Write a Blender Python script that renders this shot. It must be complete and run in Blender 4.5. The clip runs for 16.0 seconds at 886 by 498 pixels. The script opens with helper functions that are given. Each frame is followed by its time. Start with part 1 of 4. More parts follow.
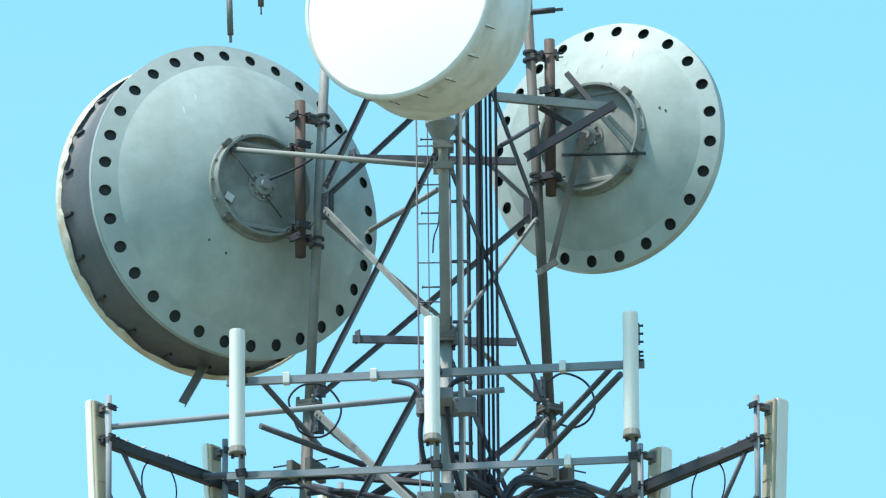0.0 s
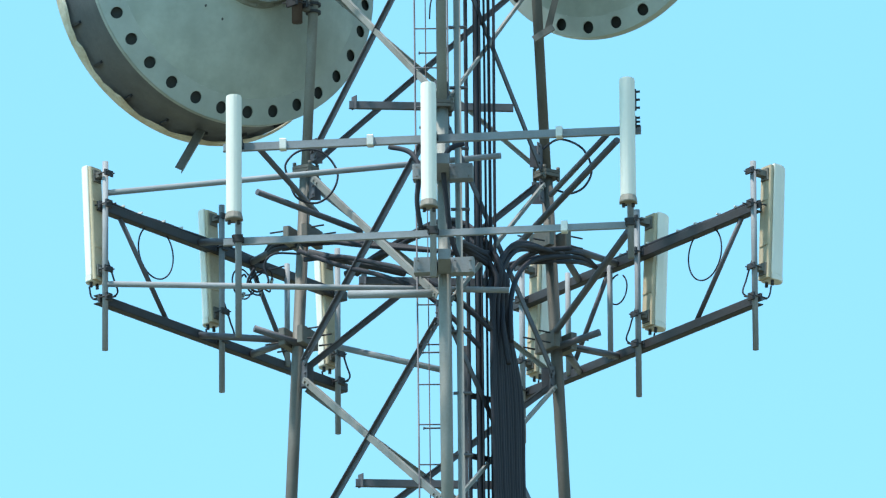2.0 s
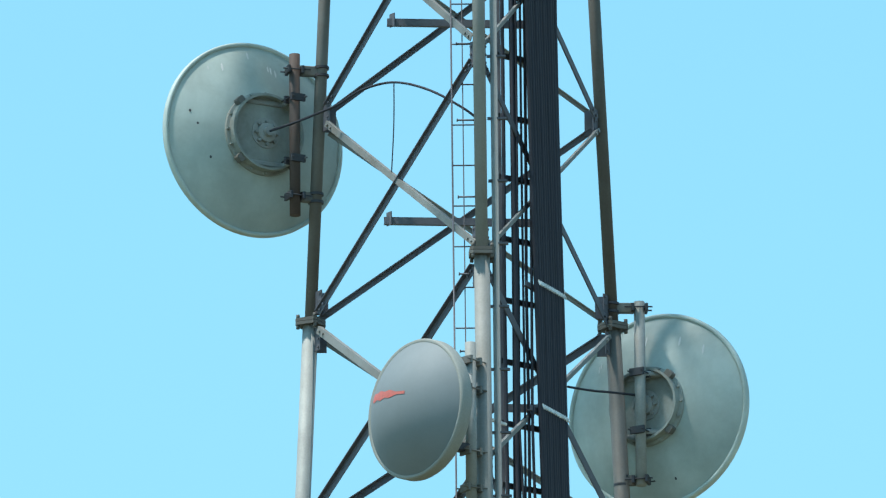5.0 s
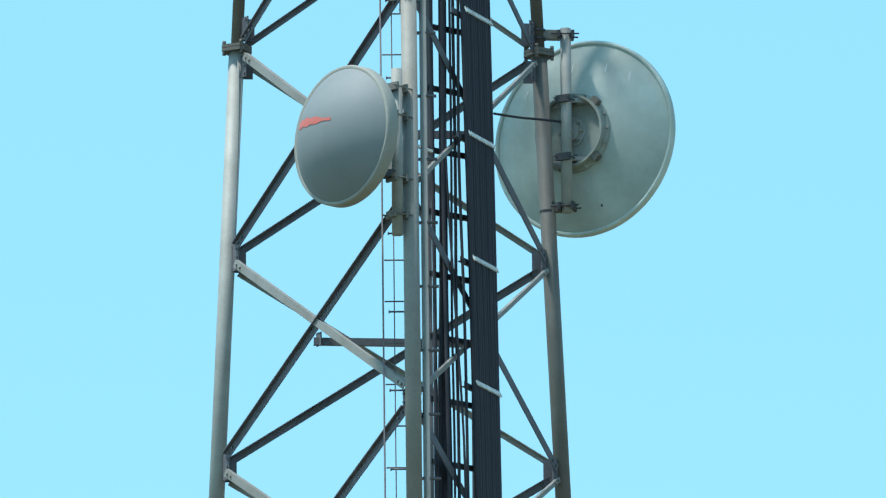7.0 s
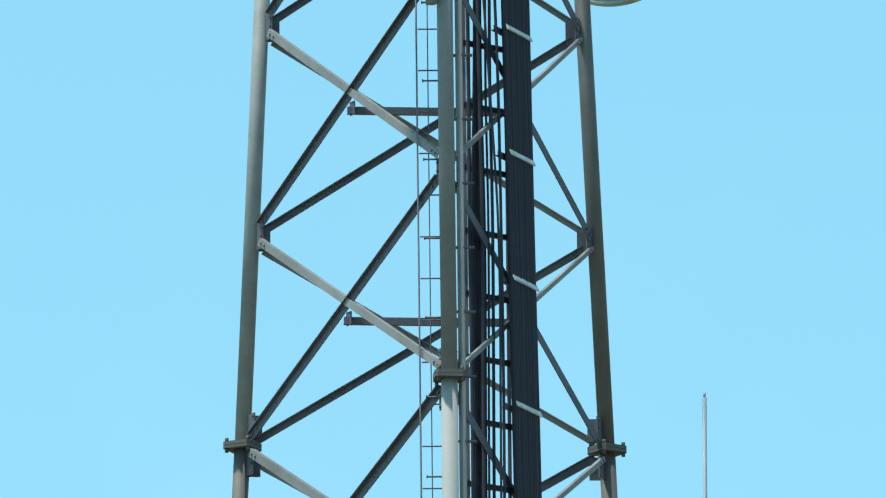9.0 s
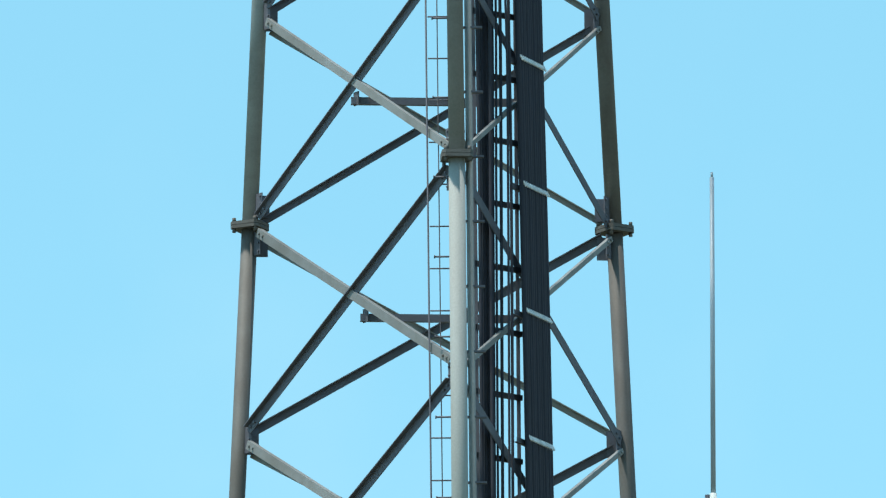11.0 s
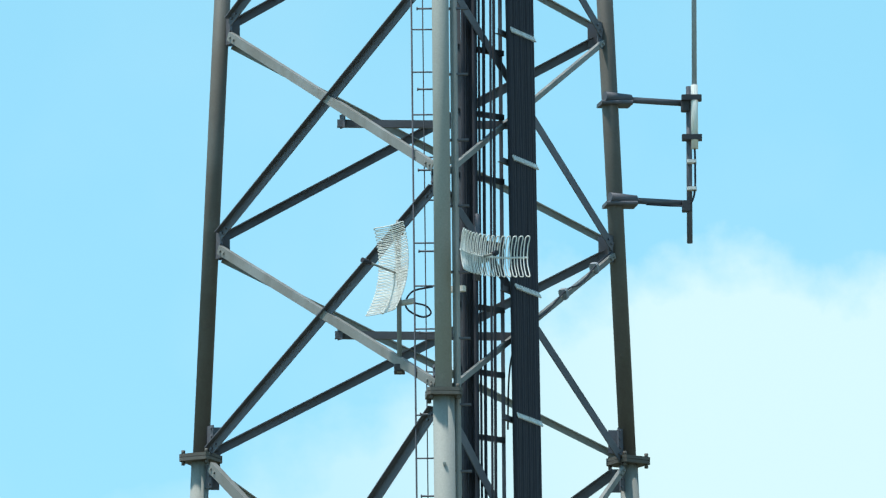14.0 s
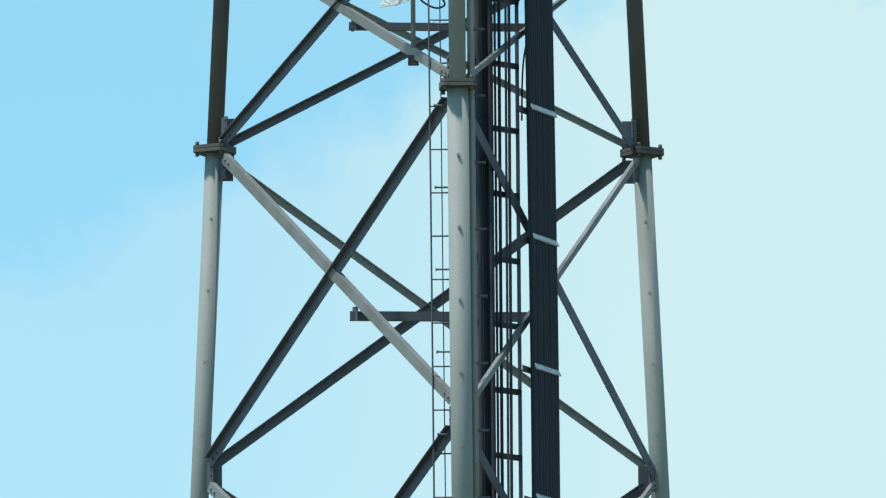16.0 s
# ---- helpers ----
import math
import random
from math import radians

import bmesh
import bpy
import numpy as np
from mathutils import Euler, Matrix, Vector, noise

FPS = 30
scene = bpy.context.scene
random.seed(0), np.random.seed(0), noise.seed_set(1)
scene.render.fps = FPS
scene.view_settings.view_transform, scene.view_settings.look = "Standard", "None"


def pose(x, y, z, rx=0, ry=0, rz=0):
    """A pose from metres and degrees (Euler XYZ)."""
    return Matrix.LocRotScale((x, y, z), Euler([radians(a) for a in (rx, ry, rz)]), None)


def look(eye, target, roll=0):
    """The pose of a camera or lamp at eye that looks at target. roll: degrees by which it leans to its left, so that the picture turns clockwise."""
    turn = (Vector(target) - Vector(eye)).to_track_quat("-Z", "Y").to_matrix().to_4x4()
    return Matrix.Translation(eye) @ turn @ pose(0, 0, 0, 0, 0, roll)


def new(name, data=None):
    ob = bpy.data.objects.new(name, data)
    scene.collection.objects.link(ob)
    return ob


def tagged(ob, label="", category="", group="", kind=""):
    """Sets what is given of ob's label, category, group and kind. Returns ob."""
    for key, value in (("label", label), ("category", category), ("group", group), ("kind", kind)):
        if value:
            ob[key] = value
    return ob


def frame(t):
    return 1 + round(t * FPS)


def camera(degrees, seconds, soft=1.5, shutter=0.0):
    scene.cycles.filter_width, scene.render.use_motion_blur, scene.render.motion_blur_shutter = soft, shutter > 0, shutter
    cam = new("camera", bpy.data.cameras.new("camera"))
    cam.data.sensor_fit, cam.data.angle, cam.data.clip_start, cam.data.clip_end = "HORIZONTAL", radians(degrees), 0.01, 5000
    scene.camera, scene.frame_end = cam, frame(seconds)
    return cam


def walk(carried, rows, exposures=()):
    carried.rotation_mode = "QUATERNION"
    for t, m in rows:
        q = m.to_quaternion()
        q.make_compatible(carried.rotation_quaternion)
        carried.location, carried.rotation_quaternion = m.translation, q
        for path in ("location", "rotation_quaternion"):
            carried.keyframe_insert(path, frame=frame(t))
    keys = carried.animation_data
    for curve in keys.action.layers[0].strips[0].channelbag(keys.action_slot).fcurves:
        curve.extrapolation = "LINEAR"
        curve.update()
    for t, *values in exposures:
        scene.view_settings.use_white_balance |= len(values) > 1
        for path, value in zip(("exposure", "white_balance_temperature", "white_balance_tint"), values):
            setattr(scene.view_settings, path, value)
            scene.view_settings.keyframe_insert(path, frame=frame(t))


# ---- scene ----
# camera: stands on one spot far off and tilts slowly down the tower through a long lens
cam = camera(3.955, 16.0, soft=1.25)
EYE = (0.0, -116.842, 3.43)
ROLL = -0.415
ROWS = [
    (0.0, -0.0431, 19.1728), (0.5, -0.0368, 18.875), (1.0, -0.0429, 18.6642), (1.5, -0.0534, 18.4182),
    (2.0, -0.0511, 18.1275), (2.5, -0.0572, 17.8541), (2.7, -0.0804, 17.745), (3.0, -0.1093, 17.5816),
    (3.3, -0.1197, 17.4225), (3.5, -0.1092, 17.3123), (4.0, -0.018, 17.0359), (4.5, 0.1289, 16.5349),
    (5.0, 0.1111, 16.0723), (5.2, 0.0643, 15.9347), (7.3, -0.227, 14.6822), (7.5, -0.2001, 14.5748),
    (8.0, -0.1223, 14.3402), (8.5, -0.091, 14.0846), (9.0, -0.0596, 13.8186), (9.2, -0.0546, 13.7151),
    (11.3, -0.0168, 12.7044), (11.5, -0.0219, 12.6173), (12.0, -0.0424, 12.3657), (12.5, -0.0725, 12.0673),
    (13.0, -0.0873, 11.7033), (13.5, -0.064, 11.3196), (14.0, -0.0914, 11.0124), (14.5, -0.1135, 10.6786),
    (15.0, -0.085, 10.3604), (15.5, -0.0431, 10.0099), (16.0, -0.0183, 9.6337),
]
EXPOSURES = [(0.0, 0.97), (1.5, 0.99), (3.0, 0.9), (4.0, 0.78), (5.0, 0.79), (7.4, 0.83), (8.0, 0.77), (9.0, 0.64), (14.0, 0.6), (16.0, 0.42)]
walk(cam, [(t, pose(*EYE, 90 + pitch, 0, yaw) @ pose(0, 0, 0, 0, 0, ROLL)) for t, yaw, pitch in ROWS], EXPOSURES)

# ---- world and sun ----
SUN_ELEV, SUN_AZ = 67.0, -66.0  # degrees; azimuth from the way to the camera, minus: to its left
world = bpy.data.worlds.new("sky")
scene.world = world
world.use_nodes = True
wn, wl = world.node_tree.nodes, world.node_tree.links
wn.clear()


def wnode(kind, **kw):
    n = wn.new(kind)
    for key, value in kw.items():
        n.inputs[key].default_value = value
    return n


def wmath(op, a, b=None, clamp=False):
    n = wn.new("ShaderNodeMath")
    n.operation, n.use_clamp = op, clamp
    for i, v in enumerate((a, b)):
        if v is None:
            continue
        if isinstance(v, (int, float)):
            n.inputs[i].default_value = v
        else:
            wl.new(v, n.inputs[i])
    return n.outputs[0]


sky = wn.new("ShaderNodeTexSky")
sky.sky_type, sky.sun_disc = "NISHITA", False
sky.sun_elevation, sky.sun_rotation = radians(SUN_ELEV), radians(180 - SUN_AZ)
sky.air_density, sky.dust_density, sky.ozone_density = 1.0, 0.6, 1.5
coord = wn.new("ShaderNodeTexCoord")
split = wn.new("ShaderNodeSeparateXYZ")
wl.new(coord.outputs["Generated"], split.inputs[0])
grade = wn.new("ShaderNodeValToRGB")  # clearer and greener blue higher up
for i, (z, c) in enumerate(((0.17, (0.365, 0.55, 0.54, 1)), (0.21, (0.38, 0.58, 0.525, 1)), (0.245, (0.395, 0.608, 0.535, 1)), (0.276, (0.407, 0.638, 0.552, 1)), (0.305, (0.412, 0.65, 0.585, 1)), (0.335, (0.418, 0.672, 0.60, 1)))):
    e = grade.color_ramp.elements[i] if i < 2 else grade.color_ramp.elements.new(z)
    e.position, e.color = z, c
wl.new(split.outputs[2], grade.inputs[0])
double = wn.new("ShaderNodeVectorMath")
double.operation = "SCALE"
double.inputs["Scale"].default_value = 2.0
wl.new(grade.outputs[0], double.inputs[0])
tint = wn.new("ShaderNodeMix")
tint.data_type, tint.blend_type = "RGBA", "MULTIPLY"
tint.inputs[0].default_value = 1.0
wl.new(double.outputs[0], tint.inputs[7])
wl.new(sky.outputs[0], tint.inputs[6])
# a bank of white cloud low over the horizon, and thin veils above it
puffs = wnode("ShaderNodeTexNoise", Scale=95.0, Detail=6.0, Roughness=0.55)
veil = wnode("ShaderNodeTexNoise", Scale=38.0, Detail=4.0, Roughness=0.5)
wl.new(coord.outputs["Generated"], puffs.inputs["Vector"])
wl.new(coord.outputs["Generated"], veil.inputs["Vector"])
edge = wmath("ADD", wmath("MULTIPLY", wmath("MAXIMUM", wmath("MINIMUM", split.outputs[0], 0.025), -0.1), 0.02), 0.1806)
step_up = wmath("MULTIPLY", wmath("ADD", split.outputs[0], 0.004), 80.0, clamp=True)
edge = wmath("ADD", edge, wmath("MULTIPLY", step_up, 0.0102))
edge = wmath("ADD", edge, wmath("MULTIPLY", wmath("MAXIMUM", wmath("MINIMUM", split.outputs[0], 0.0), -0.1), 0.35))
edge = wmath("ADD", edge, wmath("MULTIPLY", wmath("SUBTRACT", puffs.outputs[0], 0.5), 0.017))
bank = wmath("MULTIPLY", wmath("SUBTRACT", edge, split.outputs[2]), 190.0, clamp=True)
thick = wmath("MAXIMUM", wmath("MINIMUM", wmath("ADD", wmath("MULTIPLY", split.outputs[0], 14.0), 0.6), 0.86), 0.3)
haze = wmath("MULTIPLY", wmath("SUBTRACT", wmath("ADD", veil.outputs[0], 0.0), 0.47), 2.2, clamp=True)
low = wmath("MULTIPLY", wmath("SUBTRACT", 0.25, split.outputs[2]), 7.0, clamp=True)
thin = wmath("MULTIPLY", wmath("MULTIPLY", haze, low), 0.45)
cover = wmath("MULTIPLY", wmath("MAXIMUM", wmath("MULTIPLY", bank, thick), thin), 1.0, clamp=True)
clouds = wn.new("ShaderNodeMix")
clouds.data_type = "RGBA"
clouds.inputs[7].default_value = (4.2, 5.5, 5.5, 1)
wl.new(cover, clouds.inputs[0])
wl.new(tint.outputs[2], clouds.inputs[6])
back = wn.new("ShaderNodeBackground")
back.inputs["Strength"].default_value = 0.12
wl.new(clouds.outputs[2], back.inputs["Color"])
out = wn.new("ShaderNodeOutputWorld")
wl.new(back.outputs[0], out.inputs["Surface"])

sun = new("sun", bpy.data.lights.new("sun", "SUN"))
sun.data.energy, sun.data.angle, sun.data.color = 2.9, radians(4.0), (1.0, 0.96, 0.88)
se, sa = radians(SUN_ELEV), radians(SUN_AZ)
sun_way = Vector((math.sin(sa) * math.cos(se), -math.cos(sa) * math.cos(se), math.sin(se)))
sun.matrix_world = look(sun_way * 300, (0, 0, 0))


# ---- materials ----
def material(name, color, rough=0.6, metal=0.0, second=None, amount=0.5, scale=3.0, fine=40.0, bump=0.15, stretch=1.0, streak=None, threshold=0.5, spec=0.5, rough_grain=0.3):
    """Base colour broken up by grain and by larger stains of a second colour; streak: run-off marks down the surface."""
    m = bpy.data.materials.new(name)
    m.use_nodes = True
    nodes, links = m.node_tree.nodes, m.node_tree.links
    bsdf = nodes["Principled BSDF"]
    bsdf.inputs["Metallic"].default_value = metal
    bsdf.inputs["Specular IOR Level"].default_value = spec
    tc = nodes.new("ShaderNodeTexCoord")
    mp = nodes.new("ShaderNodeMapping")
    mp.inputs["Scale"].default_value = (1, 1, stretch)
    links.new(tc.outputs["Object"], mp.inputs[0])
    info = nodes.new("ShaderNodeObjectInfo")
    grain = nodes.new("ShaderNodeTexNoise")
    grain.inputs["Scale"].default_value, grain.inputs["Detail"].default_value = fine, 5
    stain = nodes.new("ShaderNodeTexNoise")
    stain.inputs["Scale"].default_value, stain.inputs["Detail"].default_value, stain.inputs["Roughness"].default_value = scale, 6, 0.62
    stain.noise_dimensions = "4D"
    shift = nodes.new("ShaderNodeMath")
    shift.operation = "MULTIPLY"
    shift.inputs[1].default_value = 37.0
    links.new(info.outputs["Random"], shift.inputs[0])
    links.new(shift.outputs[0], stain.inputs["W"])
    links.new(mp.outputs[0], grain.inputs["Vector"])
    links.new(mp.outputs[0], stain.inputs["Vector"])
    ramp = nodes.new("ShaderNodeValToRGB")
    ramp.color_ramp.elements[0].position, ramp.color_ramp.elements[1].position = threshold - 0.12, threshold + 0.15
    ramp.color_ramp.elements[0].color = (0, 0, 0, 1)
    ramp.color_ramp.elements[1].color = (amount,) * 3 + (1,)
    links.new(stain.outputs[0], ramp.inputs[0])
    mix = nodes.new("ShaderNodeMix")
    mix.data_type = "RGBA"
    mix.inputs[6].default_value = (*color, 1)
    mix.inputs[7].default_value = (*(second or tuple(c * 0.7 for c in color)), 1)
    links.new(ramp.outputs[0], mix.inputs[0])
    last = mix.outputs[2]
    if streak:
        run = nodes.new("ShaderNodeTexNoise")
        run.inputs["Scale"].default_value, run.inputs["Detail"].default_value = 6, 4
        mr = nodes.new("ShaderNodeMapping")
        mr.inputs["Scale"].default_value = (1, 1, 0.12)
        links.new(tc.outputs["Object"], mr.inputs[0])
        links.new(mr.outputs[0], run.inputs["Vector"])
        rr = nodes.new("ShaderNodeValToRGB")
        rr.color_ramp.elements[0].position, rr.color_ramp.elements[1].position = 0.5, 0.75
        rr.color_ramp.elements[1].color = (0.55, 0.55, 0.55, 1)
        links.new(run.outputs[0], rr.inputs[0])
        ms = nodes.new("ShaderNodeMix")
        ms.data_type = "RGBA"
        ms.inputs[7].default_value = (*streak, 1)
        links.new(rr.outputs[0], ms.inputs[0])
        links.new(last, ms.inputs[6])
        last = ms.outputs[2]
    vary = nodes.new("ShaderNodeMath")
    vary.operation = "MULTIPLY_ADD"
    vary.inputs[1].default_value, vary.inputs[2].default_value = rough_grain, 0.84 - rough_grain / 2
    links.new(grain.outputs[0], vary.inputs[0])
    per = nodes.new("ShaderNodeMath")
    per.operation = "MULTIPLY_ADD"
    per.inputs[1].default_value, per.inputs[2].default_value = 0.22, 0.06
    links.new(info.outputs["Random"], per.inputs[0])
    tot = nodes.new("ShaderNodeMath")
    tot.operation = "ADD"
    links.new(vary.outputs[0], tot.inputs[0])
    links.new(per.outputs[0], tot.inputs[1])
    val = nodes.new("ShaderNodeHueSaturation")
    links.new(tot.outputs[0], val.inputs["Value"])
    links.new(last, val.inputs["Color"])
    links.new(val.outputs[0], bsdf.inputs["Base Color"])
    rg = nodes.new("ShaderNodeMath")
    rg.operation = "MULTIPLY_ADD"
    rg.inputs[1].default_value, rg.inputs[2].default_value = 0.25, rough - 0.12
    links.new(stain.outputs[0], rg.inputs[0])
    links.new(rg.outputs[0], bsdf.inputs["Roughness"])
    bp = nodes.new("ShaderNodeBump")
    bp.inputs["Strength"].default_value, bp.inputs["Distance"].default_value = bump, 0.01
    links.new(grain.outputs[0], bp.inputs["Height"])
    links.new(bp.outputs[0], bsdf.inputs["Normal"])
    return m


DULL = material("dull_grey_steel", (0.26, 0.265, 0.25), 0.7, 0.1, (0.19, 0.185, 0.165), 0.6, 2.0, 50)
# aged steel of the sunlit diagonals, their light put into the tone
BAR = material("lit_aged_galvanised_bar", (0.245, 0.255, 0.25), 0.7, 0.1, (0.16, 0.155, 0.14), 0.7, 1.5, 50, streak=(0.15, 0.14, 0.12))
GALV = material("galvanised_steel", (0.305, 0.32, 0.308), 0.68, 0.1, (0.18, 0.18, 0.165), 0.6, 2.5, 60)
GALV_LIGHT = material("bright_galvanised_steel", (0.295, 0.31, 0.291), 0.75, 0.05, (0.285, 0.288, 0.26), 0.6, 2.0, 60, streak=(0.27, 0.262, 0.235))
WEATHERED = material("weathered_steel", (0.166, 0.165, 0.152), 0.65, 0.15, (0.115, 0.1, 0.085), 0.7, 1.6, 50, streak=(0.13, 0.105, 0.085))
BROWNED = material("browned_steel", (0.126, 0.122, 0.111), 0.7, 0.1, (0.098, 0.084, 0.07), 0.7, 2.0, 50, threshold=0.45)
RUST = material("rusty_brown_pipe", (0.1, 0.066, 0.054), 0.75, 0.1, (0.062, 0.05, 0.045), 0.7, 3.0, 50, threshold=0.45)
# dull steel; on the diagonals its dark tone stands for shade
BRACE = material("dull_and_shaded_steel", (0.122, 0.125, 0.146), 0.65, 0.2, (0.084, 0.085, 0.098), 0.6, 2.0, 50)
DARK = material("dark_steel", (0.044, 0.045, 0.054), 0.6, 0.2, (0.046, 0.042, 0.042), 0.6, 4.0, 50)
BLACK = material("black_cable_jacket", (0.036, 0.038, 0.05), 0.65, 0.0, (0.042, 0.043, 0.05), 0.5, 5.0, 60, bump=0.08, spec=0.2)
# near-black tone standing for the shade inside the rim holes
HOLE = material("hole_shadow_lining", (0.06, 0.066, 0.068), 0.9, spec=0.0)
SHELL = material("painted_reflector_shell", (0.465, 0.535, 0.5), 0.55, 0.0, (0.31, 0.355, 0.325), 0.85, 1.9, 30, bump=0.04, streak=(0.37, 0.425, 0.40), rough_grain=0.08)
RING = material("painted_rim", (0.425, 0.48, 0.455), 0.5, 0.0, (0.285, 0.32, 0.30), 0.5, 2.5, 40, bump=0.06, rough_grain=0.08)
HUB = material("weathered_hub_plate", (0.335, 0.375, 0.35), 0.65, 0.0, (0.19, 0.197, 0.178), 0.85, 3.2, 40, bump=0.08, streak=(0.22, 0.21, 0.185), threshold=0.46, rough_grain=0.12)
SHROUD = material("grey_shroud_sheet", (0.13, 0.135, 0.145), 0.6, 0.1, (0.08, 0.08, 0.085), 0.7, 2.0, 40)
WORN = material("worn_white_fabric_edge", (0.72, 0.68, 0.58), 0.8, 0.0, (0.40, 0.30, 0.17), 0.7, 5.0, 60, bump=0.4)
RADOME_WHITE = material("white_radome_fabric", (0.94, 0.945, 0.945), 0.6, 0.0, (0.90, 0.91, 0.91), 0.5, 1.0, 30, bump=0.03, rough_grain=0.08)
DRUM = material("white_painted_drum", (0.80, 0.795, 0.77), 0.55, 0.0, (0.52, 0.46, 0.37), 0.55, 2.0, 40, bump=0.06, streak=(0.45, 0.41, 0.33), rough_grain=0.08)
RADOME_GREY = material("grey_radome", (0.172, 0.20, 0.212), 0.7, 0.0, (0.14, 0.162, 0.172), 0.5, 1.5, 40, bump=0.04, rough_grain=0.08)
RED = material("faded_red_paint", (0.52, 0.115, 0.09), 0.6, 0.0, (0.34, 0.12, 0.1), 0.6, 20, 60)
PANEL = material("cream_fibreglass", (0.86, 0.845, 0.775), 0.5, 0.0, (0.78, 0.75, 0.66), 0.5, 2.0, 50, bump=0.03, stretch=0.4, rough_grain=0.08)
PANEL_BACK = material("tan_panel_back", (0.58, 0.49, 0.35), 0.6, 0.0, (0.38, 0.29, 0.18), 0.6, 3.0, 50)
CAP = material("brown_grey_end_cap", (0.27, 0.245, 0.21), 0.65)
CLAMP_WHITE = material("pale_hanger_steel", (0.84, 0.84, 0.81), 0.5, 0.0, (0.66, 0.66, 0.63), 0.5, 12, 60)
WHITE_WIRE = material("white_coated_wire", (0.78, 0.78, 0.75), 0.5, 0.0, (0.5, 0.48, 0.42), 0.5, 8, 60)
WHIP = material("pale_blue_fibreglass", (0.38, 0.44, 0.48), 0.45, 0.0, (0.32, 0.37, 0.40), 0.5, 2, 50)
TAPE = material("white_tape", (0.75, 0.75, 0.72), 0.6)
CONCRETE = material("concrete", (0.36, 0.35, 0.33), 0.85, 0.0, (0.25, 0.24, 0.22), 0.6, 2.0, 30, bump=0.4)
PIPE = material("blue_grey_galvanised_pipe", (0.28, 0.30, 0.325), 0.72, 0.05, (0.19, 0.20, 0.215), 0.5, 3.0, 60)
STAIN = material("white_lime_drip", (0.60, 0.615, 0.60), 0.7)
GRASS = material("mown_grass", (0.098, 0.1, 0.056), 0.9, 0.0, (0.13, 0.118, 0.078), 0.6, 0.05, 3.0, bump=0.5)


# ---- mesh helpers ----
def part(name, bm, mat, parent=None, label=""):
    """One mesh object from a bmesh, under a thing or a part."""
    me = bpy.data.meshes.new(name)
    bm.normal_update()
    bm.to_mesh(me)
    bm.free()
    me.materials.append(mat)
    ob = new(name, me)
    if parent:
        ob.parent = parent
        ob.matrix_parent_inverse = parent.matrix_basis.inverted()
    if label:
        ob["label"] = label
    return ob


def thing(name, label, category, group="", kind="", at=(0, 0, 0)):
    """An Empty at the base of a thing."""
    e = new(name)
    e.matrix_basis = Matrix.Translation(at)
    e.empty_display_size = 0.1
    return tagged(e, label, category, group, kind)


def along(a, b, hint=(0, 0, 1)):
    """A matrix at a whose z runs to b and whose x is as near to hint as may be."""
    a, b, h = Vector(a), Vector(b), Vector(hint)
    z = (b - a).normalized()
    x = h - z * h.dot(z)
    if x.length < 1e-4:
        x = Vector((1, 0, 0)) - z * z.x
    x.normalize()
    y = z.cross(x)
    return Matrix(((x.x, y.x, z.x, a.x), (x.y, y.y, z.y, a.y), (x.z, y.z, z.z, a.z), (0, 0, 0, 1)))


def tube(bm, a, b, r, n=12, r2=None):
    m, length = along(a, b), (Vector(b) - Vector(a)).length
    r2 = r if r2 is None else r2
    lo = [bm.verts.new(m @ Vector((r * math.cos(i * math.tau / n), r * math.sin(i * math.tau / n), 0))) for i in range(n)]
    hi = [bm.verts.new(m @ Vector((r2 * math.cos(i * math.tau / n), r2 * math.sin(i * math.tau / n), length))) for i in range(n)]
    for i in range(n):
        bm.faces.new((lo[i], lo[(i + 1) % n], hi[(i + 1) % n], hi[i])).smooth = True
    bm.faces.new(lo[::-1])
    bm.faces.new(hi)
    return bm


def hose(bm, pts, r, n=8):
    """A round cable along smoothed points."""
    pts = [Vector(p) for p in pts]
    fine = []
    for i in range(len(pts) - 1):
        p0, p1, p2, p3 = pts[max(i - 1, 0)], pts[i], pts[i + 1], pts[min(i + 2, len(pts) - 1)]
        steps = 6 if len(pts) > 2 else 1
        for j in range(steps):
            t = j / steps
            fine.append(0.5 * (2 * p1 + (p2 - p0) * t + (2 * p0 - 5 * p1 + 4 * p2 - p3) * t * t + (3 * p1 - p0 - 3 * p2 + p3) * t ** 3))
    fine.append(pts[-1])
    rings, hint = [], Vector((0.3, 0.2, 1))
    for i, p in enumerate(fine):
        d = (fine[min(i + 1, len(fine) - 1)] - fine[max(i - 1, 0)]).normalized()
        m = along(p, p + d, hint)
        hint = m.to_3x3() @ Vector((1, 0, 0))
        rings.append([bm.verts.new(m @ Vector((r * math.cos(k * math.tau / n), r * math.sin(k * math.tau / n), 0))) for k in range(n)])
    for a, b in zip(rings, rings[1:]):
        for k in range(n):
            bm.faces.new((a[k], a[(k + 1) % n], b[(k + 1) % n], b[k])).smooth = True
    bm.faces.new(rings[0][::-1])
    bm.faces.new(rings[-1])
    return bm


def prism(bm, m, outline, length):
    """An outline in x and y, drawn out along z."""
    lo = [bm.verts.new(m @ Vector((x, y, 0))) for x, y in outline]
    hi = [bm.verts.new(m @ Vector((x, y, length))) for x, y in outline]
    n = len(outline)
    for i in range(n):
        bm.faces.new((lo[i], lo[(i + 1) % n], hi[(i + 1) % n], hi[i]))
    bm.faces.new(lo[::-1])
    bm.faces.new(hi)
    return bm


